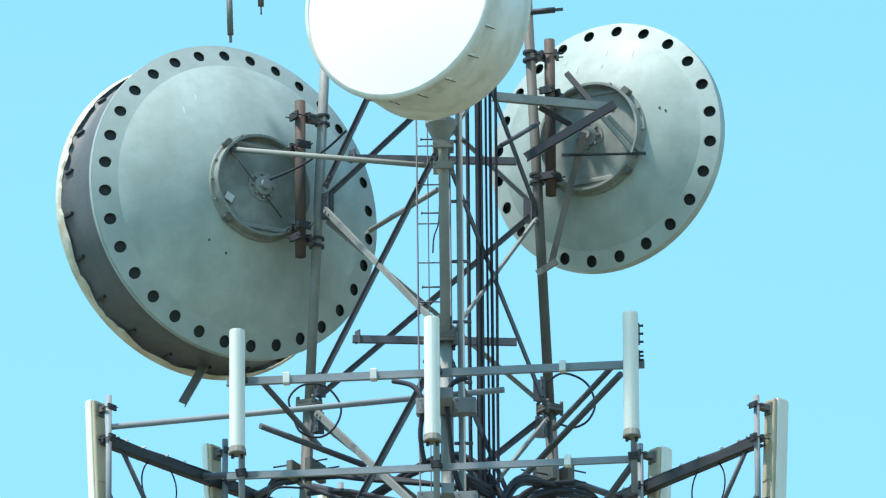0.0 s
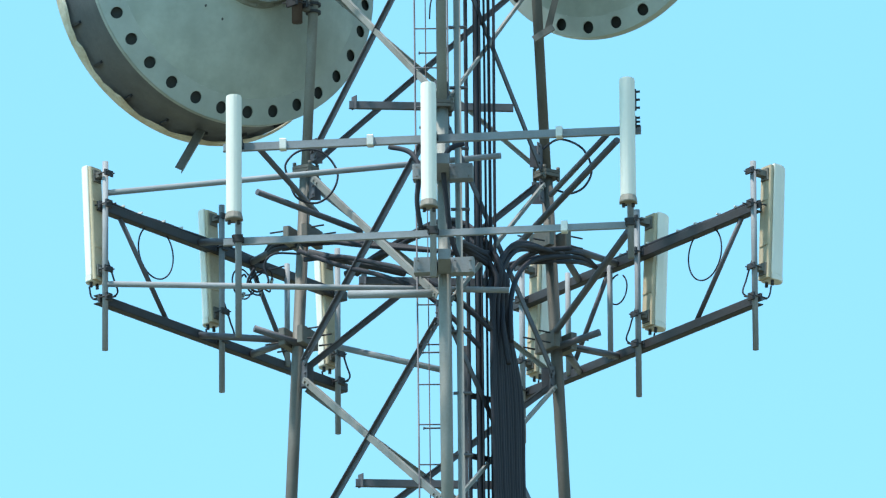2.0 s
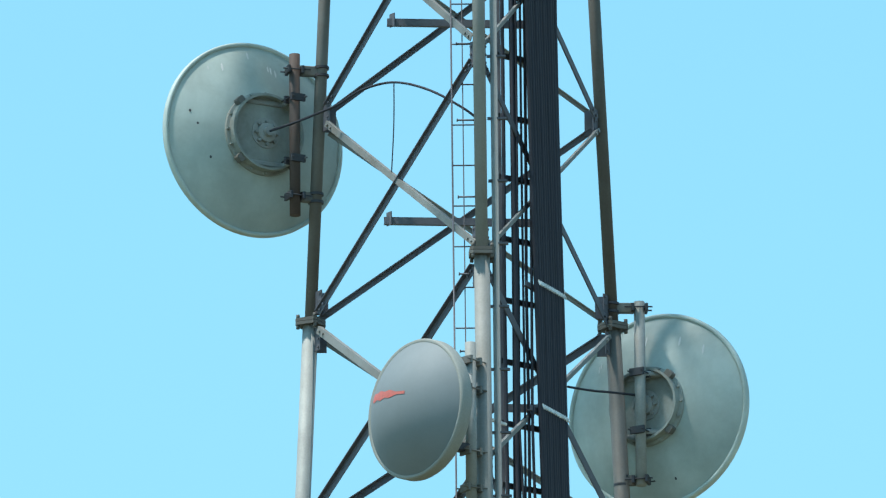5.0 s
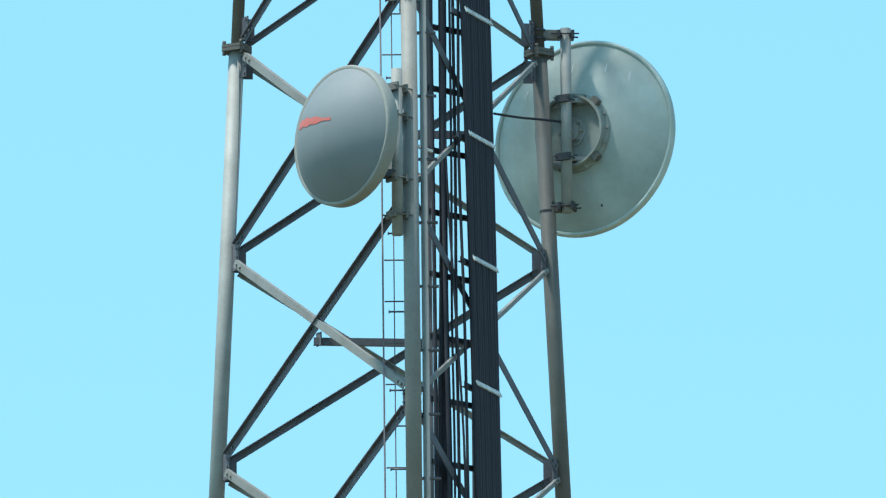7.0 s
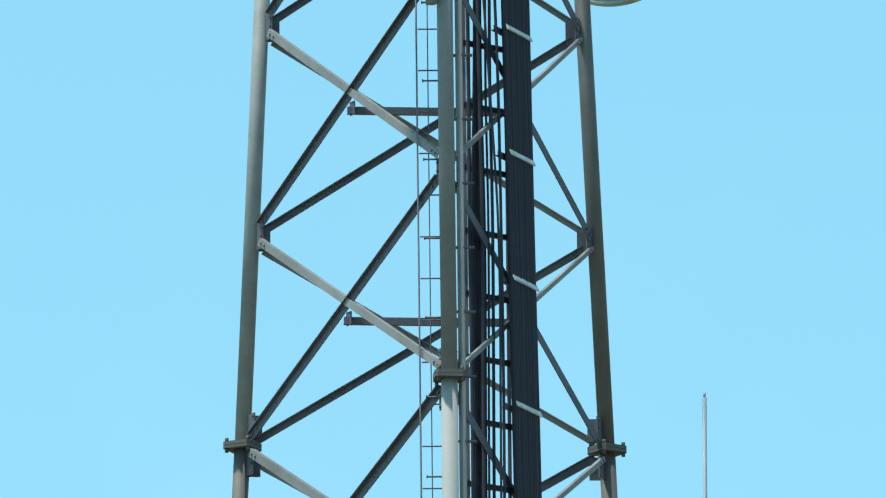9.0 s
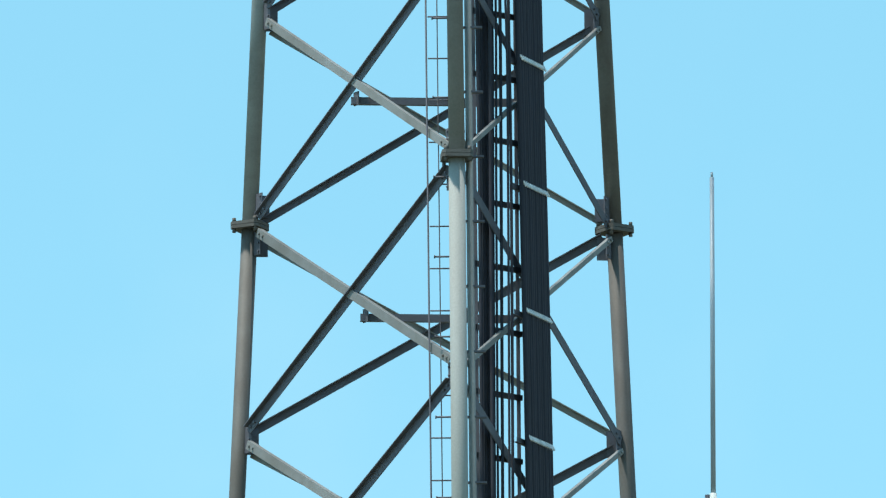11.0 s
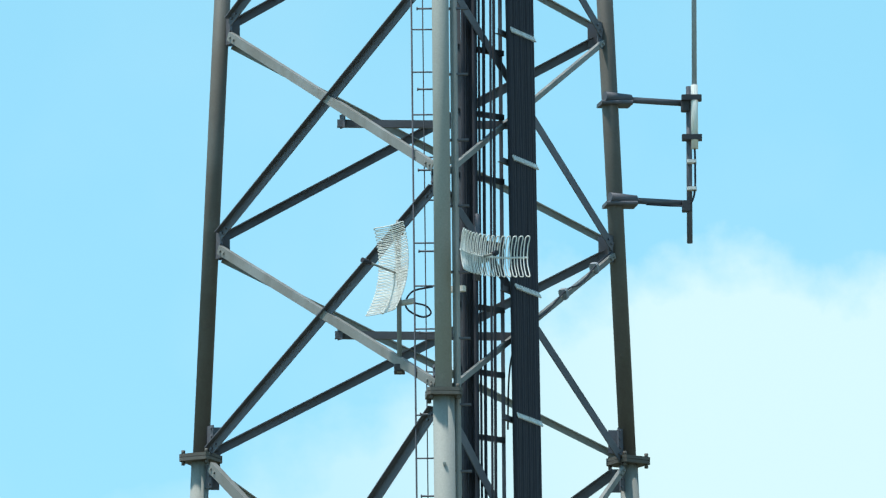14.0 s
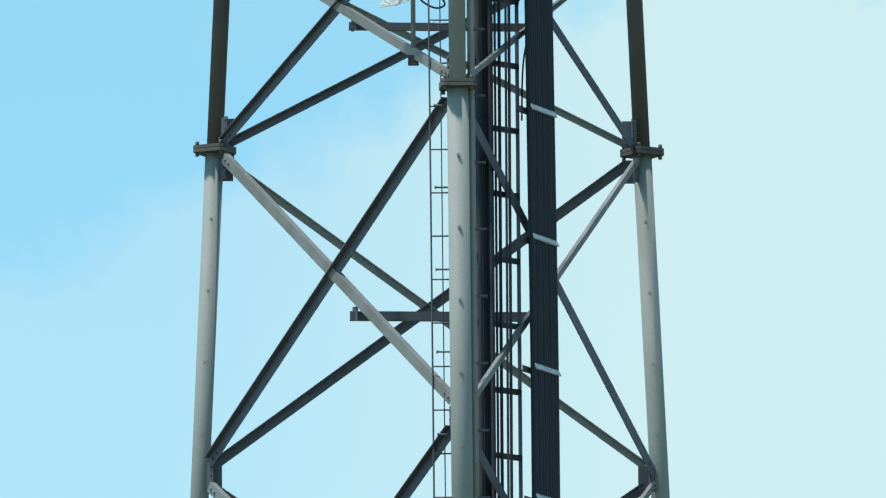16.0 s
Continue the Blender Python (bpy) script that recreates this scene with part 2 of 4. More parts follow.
def box(bm, m, sx, sy, sz, chamfer=0.0):
    """A block centred on m, its upright edges chamfered."""
    x, y, c = sx / 2, sy / 2, min(chamfer, sx / 3, sy / 3)
    if c:
        o = [(-x + c, -y), (x - c, -y), (x, -y + c), (x, y - c), (x - c, y), (-x + c, y), (-x, y - c), (-x, -y + c)]
    else:
        o = [(-x, -y), (x, -y), (x, y), (-x, y)]
    return prism(bm, m @ Matrix.Translation((0, 0, -sz / 2)), o, sz)


def angle_bar(bm, a, b, w, t, outward, side=1, lip=1):
    """An angle section from a to b: a flat leg in the face whose normal is outward, and a second leg at one edge (side), standing out (lip 1) or in (-1)."""
    m = along(a, b, outward)
    length = (Vector(b) - Vector(a)).length
    d = w * 0.55
    if side > 0 and lip > 0:
        o = [(0, -w / 2), (t, -w / 2), (t, w / 2 - t), (d, w / 2 - t), (d, w / 2), (0, w / 2)]
    elif side > 0:
        o = [(-d, w / 2 - t), (0, w / 2 - t), (0, -w / 2), (t, -w / 2), (t, w / 2), (-d, w / 2)]
    elif lip > 0:
        o = [(0, -w / 2), (d, -w / 2), (d, t - w / 2), (t, t - w / 2), (t, w / 2), (0, w / 2)]
    else:
        o = [(-d, -w / 2), (t, -w / 2), (t, w / 2), (0, w / 2), (0, t - w / 2), (-d, t - w / 2)]
    return prism(bm, m, o, length)


def lathe(bm, m, profile, n=64, smooth=True):
    """Radius and height pairs turned round z; a radius of 0 closes to a point."""
    rings = []
    for r, h in profile:
        if r < 1e-6:
            rings.append([bm.verts.new(m @ Vector((0, 0, h)))])
        else:
            rings.append([bm.verts.new(m @ Vector((r * math.cos(i * math.tau / n), r * math.sin(i * math.tau / n), h))) for i in range(n)])
    for a, b in zip(rings, rings[1:]):
        for i in range(n):
            j = (i + 1) % n
            if len(a) == 1 and len(b) == 1:
                continue
            if len(a) == 1:
                f = bm.faces.new((a[0], b[i], b[j]))
            elif len(b) == 1:
                f = bm.faces.new((a[i], b[0], a[j]))
            else:
                f = bm.faces.new((a[i], b[i], b[j], a[j]))
            f.smooth = smooth
    return bm


def bolt(bm, at, way, r=0.014, h=0.02):
    a = Vector(at)
    return tube(bm, a, a + Vector(way).normalized() * h, r, 6)


# ---- the tower's lines ----
SECTION = 6.096
D_LEVEL = 24.384
LEVELS = [SECTION * i for i in range(9)]
TURN = 4.454
TOP = 46.95


def radius(z):
    return 2.3111 - 0.05285 * (z - D_LEVEL)


LEG_AT = {"front": 0.0, "left": -120.0, "right": 120.0}


def leg(which, z):
    a = radians(TURN + LEG_AT[which])
    sway = float(np.interp(z, (24.4, 30.5, 36.6, 42.7), (0.0, 0.016, 0.01, 0.0)))  # the tower is not quite straight
    return Vector((radius(z) * math.sin(a) + sway, -radius(z) * math.cos(a), z))


def outward(one, two):
    v = leg(one, 30) + leg(two, 30)
    return Vector((v.x, v.y, 0)).normalized()


UP = Vector((0, 0, 1))

# ---- ground ----
bm = bmesh.new()
lathe(bm, Matrix.Identity(4), [(0, 0), (60, 0), (400, -0.5), (4500, -2)], 48)
bmesh.ops.reverse_faces(bm, faces=bm.faces)
tagged(part("ground", bm, GRASS), "wide field of dry mown grass round the tower", "ground", kind="structure")

# ---- lattice tower ----
LEG_R = [0.108, 0.106, 0.104, 0.098, 0.077, 0.075, 0.058, 0.049]
BAR_W = [0.14, 0.14, 0.135, 0.13, 0.112, 0.1, 0.082, 0.072]
FLANGE_W = [0.36, 0.36, 0.35, 0.34, 0.32, 0.29, 0.235, 0.215, 0.2]
LEG_MAT = {
    "front": [GALV, GALV, GALV, GALV_LIGHT, GALV_LIGHT, DULL, DULL, DULL],
    "left": [GALV, GALV, GALV, GALV_LIGHT, BROWNED, GALV, WEATHERED, GALV],
    "right": [GALV, GALV, GALV, GALV_LIGHT, BROWNED, WEATHERED, BROWNED, BROWNED],
}
tower = thing("lattice_tower", "tall three-legged galvanised steel lattice tower with bolted diagonal braces", "tower")
for which in LEG_AT:
    foot = leg(which, 0)
    bm = bmesh.new()
    box(bm, Matrix.Translation((foot.x, foot.y, 0.1)), 1.0, 1.0, 0.5, 0.05)
    tagged(part("concrete_footing", bm, CONCRETE), "grey concrete footing under a tower leg", "footing", "tower footings")
    for i in range(8):
        a, b = leg(which, LEVELS[i] + (0.35 if i == 0 else 0.0)), leg(which, min(LEVELS[i + 1], TOP))
        bm = bmesh.new()
        tube(bm, a, b, LEG_R[i] * (0.89 if i == 3 and which != "front" else 1.0), 20)
        if i == 3:  # step-bolt stubs
            for s in np.arange(0.12, 1, 0.11):
                p = a.lerp(b, s)
                tube(bm, p + Vector((0.0, -LEG_R[i] + 0.004, 0)), p + Vector((0.0, -LEG_R[i] - 0.012, 0)), 0.016, 8)
        part("leg", bm, LEG_MAT[which][i], tower)
    for i in range(8):
        c, w = leg(which, LEVELS[i]), FLANGE_W[i]
        m = Matrix.Translation(c) @ pose(0, 0, 0, 0, 0, TURN + LEG_AT[which])
        if i == 0:
            m = Matrix.Translation((0, 0, 0.37)) @ m
        for s in (-1, 1):
            bm = bmesh.new()
            box(bm, m @ Matrix.Translation((0, 0, s * 0.0175)), w, w, 0.031, 0.03)
            for x in (-0.38, 0.38):
                for y in (-0.38, 0.38):
                    q = m @ Vector((x * w, y * w, s * 0.03))
                    tube(bm, q, q + Vector((0, 0, s * 0.04)), 0.018, 6)
            part("flange_plate", bm, BROWNED, tower)

FACES = (("left", "front"), ("right", "front"), ("left", "right"))
for i in range(8):
    panels = 2 if i < 4 else 3
    step = SECTION / panels
    for p in range(panels if i < 7 else 2):
        z0, z1 = LEVELS[i] + p * step, LEVELS[i] + (p + 1) * step
        mids = {}
        for one, two in FACES:
            out_way = outward(one, two)
            rear = two == "right"
            for up in (0, 1):
                w = BAR_W[i] * ((0.56 if up else 0.72) if rear else 0.74 if up else 0.84) * ((0.6 if up else 1.05) if one == "right" else 1.0)
                fall = (0.0 if i == 7 else 0.03 if i > 4 else 0.008, 0.0 if i == 7 else 0.04, 0.0)[0 if rear else 1 if one == "left" else 2]
                lift = (0.03 if i == 3 else 0.085, -0.03 if i == 3 and p == 1 else -0.03 if i == 7 else 0.0 if i > 3 else 0.018, -0.01 if i == 3 else 0.045)[0 if rear else 1 if one == "left" else 2]
                a = leg(one, z1 - lift if up else z0 - fall)
                b = leg(two, z0 + ((0.075 if i == 7 else 0.045) if one == "left" and not rear else 0.0) if up else z1 - fall)
                d = (b - a).normalized()
                gap = LEG_R[i] + 0.035
                flat = Vector((d.x, d.y, 0)).length
                a2, b2 = a + d * ((gap + (0.05 if one == "left" and not rear else 0.0)) / flat), b - d * (gap / flat)
                shift = out_way * (0.02 if up else 0.002) - UP * (0.08 if one == "right" and not up else 0)
                m = along(a2, b2, out_way)
                side = 1 if (m.to_3x3() @ Vector((0, 1, 0))).z > 0 else -1
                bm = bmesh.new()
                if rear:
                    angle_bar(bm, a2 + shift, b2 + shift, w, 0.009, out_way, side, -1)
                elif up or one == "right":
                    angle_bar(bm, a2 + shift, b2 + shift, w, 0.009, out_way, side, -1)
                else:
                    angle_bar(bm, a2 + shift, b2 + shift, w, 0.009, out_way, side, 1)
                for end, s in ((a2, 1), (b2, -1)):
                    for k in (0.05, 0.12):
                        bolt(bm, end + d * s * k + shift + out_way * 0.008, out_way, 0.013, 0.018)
                # lit and shaded tones of one steel, chosen by the way the diagonal runs
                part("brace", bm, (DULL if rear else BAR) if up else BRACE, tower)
            drop = (0.38, 0.38, 0.38, 0.38, 0.235 if p else 0.2, 0.15, 0.375 if p else 0.315, 0.7 if p else 0.565)[i]
            aside = (-0.38, -0.38, -0.38, -0.38, -0.25 if p else -0.28, -0.03, 0.14, 0.5 if p else 0.36)[i]
            zc = (z0 + z1) / 2 - drop
            mids[(one, two)] = (leg(one, zc) + leg(two, zc)) / 2 + (leg(one, zc) - leg(two, zc)).normalized() * aside
            # gusset plates on both legs
            for which, other in ((one, two), (two, one)):
                for zc, h in ((z0, 0.25 if p else 0.26),):
                    dirn = leg(other, zc) - leg(which, zc)
                    dirn.z = 0
                    dirn.normalize()
                    for s in ((-1, 1) if p == 0 else (0,)):
                        if i == 0 and s == -1:
                            continue
                        zz = zc + s * 0.185 - (0.03 if p else 0)
                        c = leg(which, zz) + dirn * (LEG_R[i] + 0.045) - out_way * 0.012
                        bm = bmesh.new()
                        box(bm, along(c, c + UP, out_way), 0.012, 0.115, h if s == 0 else 0.22)
                        for k in (-0.08, 0.0, 0.08):
                            bolt(bm, c + UP * k + dirn * 0.035 + out_way * 0.005, out_way, 0.012, 0.015)
                        part("gusset_plate", bm, BRACE, tower)
        a, b = mids[("left", "front")], mids[("right", "front")]
        d = (b - a).normalized()
        bm = bmesh.new()
        angle_bar(bm, a - d * 0.04, b + d * 0.04, 0.07 if i > 3 else 0.085, 0.008, (0, -1, 0), 1, -1)
        part("strut", bm, BRACE, tower)
        bm = bmesh.new()
        box(bm, along(a + UP * 0.02 + d * 0.01, a + UP, outward("left", "front")), 0.01, 0.08, 0.13)
        part("gusset_plate", bm, BRACE, tower)


def beside_front(z, dx, dy):
    p = leg("front", z)
    return Vector((p.x + dx, p.y + dy, z))


# ---- climbing ladder behind the front leg ----
ladder = thing("climbing_ladder", "narrow steel climbing ladder with a safety cable behind one leg", "ladder")
LAD_TOP = 46.8
for dx, r in ((-0.255, 0.0085), (0.06, 0.0085)):
    bm = bmesh.new()
    tube(bm, beside_front(0.4, dx, 0.30), beside_front(LAD_TOP, dx, 0.30), r, 8)
    part("rail", bm, BRACE, ladder)
bm = bmesh.new()
tube(bm, beside_front(0.4, -0.155, 0.27), beside_front(LAD_TOP, -0.15, 0.27), 0.006, 6)
part("safety_cable", bm, DARK, ladder)
z = 23.03 - 0.4028 * 22
rung_mesh = None
while z < LAD_TOP:
    if rung_mesh is None:
        bm = bmesh.new()
        tube(bm, (-0.255, 0, 0), (0.06, 0, 0), 0.0075, 8)
        rung = part("rung", bm, BRACE, ladder)
        rung_mesh = rung.data
    else:
        rung = new("rung", rung_mesh)
        rung.parent = ladder
    rung.matrix_basis = Matrix.Translation(beside_front(z, 0, 0.30))
    z += 0.4028
z = 23.455 - 0.762 * 12
while z < LAD_TOP:
    bm = bmesh.new()
    p = beside_front(z, -0.215, 0.14)
    tube(bm, p, beside_front(z, 0.0, 0.14), 0.009, 8)
    tube(bm, p - Vector((0.004, 0, 0)), p + Vector((0.008, 0, 0)), 0.016, 8)
    part("step_bolt", bm, BRACE, ladder)
    z += 0.762

# ---- feeder lines down the inside of the tower ----
conduit = thing("conduit", "slim grey steel conduit clipped beside the front leg", "conduit")
bm = bmesh.new()
tube(bm, beside_front(0.4, 0.09, 0.12), beside_front(46.85, 0.155, 0.12), 0.034, 14)
part("pipe", bm, DULL, conduit)
for z in np.arange(15, 46.8, 0.62):
    bm = bmesh.new()
    c = beside_front(z, 0.14, 0.12)
    box(bm, Matrix.Translation(c + Vector((0.02, 0, 0))), 0.18, 0.05, 0.018)
    part("clip", bm, BRACE, conduit)

for j in range(12):
    dx = (0.195, 0.228, 0.262, 0.296, 0.345, 0.385, 0.44, 0.465, 0.212, 0.246, 0.28, 0.318)[j]
    r = (0.020, 0.021, 0.022, 0.020, 0.012, 0.016, 0.012, 0.015, 0.019, 0.019, 0.019, 0.012)[j]
    dy = 0.72 + 0.05 * (j % 3) + (0.1 if j > 7 else 0)
    bm = bmesh.new()
    pts = []
    high = (0.187, 0.262, 0.29, 0.275, 0.34, 0.371, 0.296, 0.41, 0.265, 0.285, 0.27, 0.293)[j]
    for z in (0.5, 10, 18, 22, 26, 30, 32, 33.5, 35, 36.5, 38, 42, 45, 46.85):
        w = 1.0 + (z - 24) * 0.011
        s = min(max((z - 32) / 3, 0), 1)
        pts.append(beside_front(z, (dx + (high - dx) * s) * w + 0.006 * math.sin(z * 1.7 + j), dy))
    hose(bm, pts, r, 8)
    wg = part("waveguide_cable", bm, BLACK)
    tagged(wg, "black jacketed waveguide feeder running down inside the tower", "cable", "waveguide feeders")

rack = thing("cable_ladder", "dull steel cable ladder carrying the feeders inside the tower", "cable ladder")
for dx in (0.17, 0.54):
    bm = bmesh.new()
    m0, m1 = beside_front(0.4, dx * 0.85, 0.66 + dx * 0.9), beside_front(40.5, dx * 1.12, 0.66 + dx * 0.9)
    angle_bar(bm, m0, m1, 0.036, 0.006, (0, -1, 0), 1, -1)
    part("rail", bm, BRACE, rack)
for z in np.arange(15, 40.4, 0.61):
    w = 1.0 + (z - 24) * 0.011
    bm = bmesh.new()
    a, b = beside_front(z, 0.15 * w, 0.80), beside_front(z, 0.56 * w, 1.14)
    angle_bar(bm, a, b, 0.05, 0.006, (0.3, -1, 0), 1, -1)
    for s in (0.25, 0.5, 0.75):
        bolt(bm, a.lerp(b, s) + Vector((0, -0.01, 0)), (0, -1, 0), 0.014, 0.03)
    part("crossbar", bm, DARK, rack)

# ---- twelve coaxial feeders clamped side by side to the outside of one face ----
FR_OUT = outward("right", "front")
COAX_TOP = 41.0


def on_face(z, s, off):
    a, b = leg("front", z), leg("right", z)
    return a.lerp(b, s) + FR_OUT * off


def face_s(z, j):
    """Where feeder j lies across the face, as a share of its width."""
    mid = float(np.interp(z, (10, 23, 25.6, 32, 38, 41), (0.27, 0.3575, 0.375, 0.396, 0.406, 0.409)))
    return mid + (j - 5.5) * 0.0452 * (1 + 0.035 * max(z - 33, 0)) / (radius(z) * 1.732)


SECTOR_Z = (42.15, 41.21)
FAN = [(-0.793, 1.200, 41.830), (1.198, 0.600, 41.763), (0.189, -1.200, 41.268)]
for j in range(12):
    pts = [on_face(z, face_s(z, j), 0.14 + 0.004 * math.sin(z * 2.1 + j * 2.3)) for z in (0.5, 8, 16, 20, 22, 24, 26, 28, 30, 32, 34, 36, 38, 39.2, 40.1)]
    target = Vector(FAN[j % 3])
    neck = on_face(40.9, face_s(40.9, 3.0 + j * 0.35), 0.1 - 0.03 * (j % 3))
    pts.append(neck.lerp(pts[-1] + UP * 0.7, 0.35))
    pts.append(neck + UP * ((0.2 if j % 3 == 1 else 0.35) + 0.05 * (j % 4)))
    bend = neck.lerp(target, 0.35)
    pts.append(Vector((bend.x, bend.y, target.z + (-0.16 if j % 3 == 1 else 0.06) + 0.03 * (j % 4))))
    pts.append(target + Vector((0.06 * math.sin(j * 1.3), 0.05 * math.cos(j * 1.9), 0.05 * (j % 3))))
    bm = bmesh.new()
    hose(bm, pts, 0.026, 8)
    tagged(part("coaxial_cable", bm, BLACK), "thick black coaxial feeder strapped flat to the tower face", "cable", "coaxial feeders")

z = 17.085
while z < 37.0:
    hanger = thing("cable_hanger", "row of pale steel hanger clips holding the coaxial feeders", "cable hanger", "cable hangers", at=on_face(z, face_s(z, 5.5), 0.17))
    a, b = on_face(z, face_s(z, -0.9), 0.155), on_face(z, face_s(z, 11.9), 0.155)
    bm = bmesh.new()
    angle_bar(bm, on_face(z - 0.02, face_s(z, -2.4), 0.085), on_face(z - 0.02, face_s(z, 12.2), 0.085), 0.05, 0.006, FR_OUT, 1, -1)
    part("support_angle", bm, BRACE, hanger)
    for j in range(12):
        c = on_face(z, face_s(z, j), 0.166)
        bm = bmesh.new()
        box(bm, along(c, c + UP, FR_OUT) @ pose(0, 0, 0, 0, -28, 0) @ Matrix.Translation((0.008, 0, 0)), 0.019, 0.017, 0.056, 0.004)
        part("clip", bm, CLAMP_WHITE, hanger)
    z += 1.2125


# ---- dishes ----
def holed_ring(bm, m, r0, r1, h0, h1, n, hole, cone):
    """A slightly conical rim with n round holes through it; its inner edge stands proud by cone."""
    def rise(r):
        return -cone * (r1 - r) / (r1 - r0)
    mid, half, q = (r0 + r1) / 2, (r1 - r0) / 2, 16
    for i in range(n):
        th = (i + 0.5) * math.tau / n
        rows = {}
        for h in (h0, h1):
            inner, outer = [], []
            for s in range(q):
                f = s * math.tau / q
                c, d = math.cos(f), math.sin(f)
                big = max(abs(c), abs(d))
                r, an = mid + half * c / big, th + math.pi / n * d / big
                outer.append(bm.verts.new(m @ Vector((r * math.cos(an), r * math.sin(an), h + rise(r)))))
                x, y = mid + hole * c, hole * d
                inner.append(bm.verts.new(m @ Vector((x * math.cos(th) - y * math.sin(th), x * math.sin(th) + y * math.cos(th), h + rise(x)))))
            rows[h] = (inner, outer)
            for s in range(q):
                u = (s + 1) % q
                vs = (inner[s], outer[s], outer[u], inner[u])
                bm.faces.new(vs if h == h1 else vs[::-1])
        for s in range(q):
            u = (s + 1) % q
            bm.faces.new((rows[h0][0][s], rows[h1][0][s], rows[h1][0][u], rows[h0][0][u]))
    bmesh.ops.remove_doubles(bm, verts=bm.verts, dist=0.0008)
    lathe(bm, m, [(r1, h0), (r1, h1)], n * 4)
    return bm


def clamp(parent, at, axis, r, reach, name="clamp", mat=None):
    """A two-part pipe clamp: a block each side of a pipe and two bolts."""
    at, axis, reach = Vector(at), Vector(axis).normalized(), Vector(reach).normalized()
    m = along(at, at + axis, reach)
    bm = bmesh.new()
    for s in (-1, 1):
        box(bm, m @ Matrix.Translation((s * (r + 0.012), 0, 0)), 0.03, r * 2.9, 0.07, 0.006)
    for s in (-1, 1):
        tube(bm, m @ Vector((-r - 0.07, s * r * 1.22, 0)), m @ Vector((r + 0.09, s * r * 1.22, 0)), 0.008, 6)
    return part(name, bm, mat or DARK, parent)


def stub(parent, a, b, w=0.07, h=0.09, mat=None, name="bracket"):
    bm = bmesh.new()
    m = along(a, b, UP)
    box(bm, m @ Matrix.Translation((0, 0, (Vector(b) - Vector(a)).length / 2)), h, w, (Vector(b) - Vector(a)).length, 0.01)
    return part(name, bm, mat or DARK, parent)


def dish(label, centre, face, size, depth, shroud, hub, holes, pipe_at, pipe_z, leg_name, rim_mat, pipe_mat, lip=0.05, arm_high=False):
    """A parabolic dish seen from behind. face: the way that it looks; hub: radius of the mounting ring."""
    d = thing("microwave_dish", label, "dish antenna", "microwave dishes", at=centre)
    face = Vector(face).normalized()
    m = along(centre, Vector(centre) + face, UP)
    ring_in = size * (0.853 if holes else 0.955)
    bm = bmesh.new()
    cone = 0.2 * depth if holes else 0.0

    def swell(r):
        return -cone - (depth - cone) * (1 - (r / ring_in) ** 2.0)
    shell = [(ring_in * s, swell(ring_in * s)) for s in [1 - i / 18 for i in range(19)]]
    lathe(bm, m, shell, 96)
    part("reflector", bm, SHELL, d, "grey-green painted reflector shell with run-off streaks")
    bm = bmesh.new()
    if holes:
        holed_ring(bm, m, ring_in, size, 0.0, 0.012, holes, 0.058, cone)
        lathe(bm, m, [(size, 0.0), (size, lip), (size - 0.02, lip)], 128)
        rim = part("rim", bm, rim_mat, d, "pale rim drilled with round holes")
        # added dark sheet behind the holes; the shade is put into its colour
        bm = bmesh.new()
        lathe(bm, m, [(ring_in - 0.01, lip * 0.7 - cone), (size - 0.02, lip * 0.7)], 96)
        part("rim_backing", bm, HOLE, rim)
    else:
        lathe(bm, m, [(ring_in, 0.0), (ring_in + 0.006, -0.012), (ring_in + 0.016, -0.018), (size - 0.012, -0.018), (size, -0.006), (size, lip), (size - 0.02, lip + 0.01)], 96)
        part("rim", bm, SHELL, d, "rolled rim")
    front = lip
    if shroud:
        bm = bmesh.new()
        rows = [(size * 0.972, lip), (size * 0.972, lip + 0.05), (size * 0.962, lip + 0.055), (size * 0.962, shroud - 0.06), (size * 0.985, shroud - 0.055), (size * 0.985, shroud + 0.01)]
        lathe(bm, m, rows, 96)
        drum = part("shroud", bm, SHROUD, d, "dark grey sheet-metal shroud")
        bm = bmesh.new()
        n = 144
        ring = []
        for i in range(n):
            a = i * math.tau / n
            ragged = 0.055 * noise.noise((6 * math.cos(a), 6 * math.sin(a), 0.3)) + 0.045 * noise.noise((19 * math.cos(a), 19 * math.sin(a), 4.0))
            ring.append([bm.verts.new(m @ Vector((r * math.cos(a), r * math.sin(a), h))) for r, h in
                         ((size * 0.989, shroud - 0.075 + ragged), (size * 1.0, shroud - 0.05 + ragged), (size * 1.003, shroud + 0.02), (size * 0.985, shroud + 0.045))])
        for i in range(n):
            for k in range(3):
                bm.faces.new((ring[i][k], ring[i][k + 1], ring[(i + 1) % n][k + 1], ring[(i + 1) % n][k]))
        part("radome_edge", bm, WORN, drum, "torn white fabric edge of the radome")
        for i in range(22):
            a = i * math.tau / 22
            bm = bmesh.new()
            o = Vector((math.cos(a), math.sin(a), 0))
            box(bm, m @ Matrix.Translation(o * size * 0.972 + Vector((0, 0, shroud - 0.13))) @ pose(0, 0, 0, 0, 0, math.degrees(a)), 0.03, 0.025, 0.13)
            part("tie_strap", bm, DARK, drum)
        front = shroud + 0.03
    bm = bmesh.new()
    lathe(bm, m, [(size * 0.98, front), (size * 0.5, front + 0.03), (0, front + 0.04)], 64)
    part("radome", bm, RADOME_WHITE, d, "white radome")
    # pale drips and specks on the shell
    rnd = random.Random(round(centre[2] * 100))
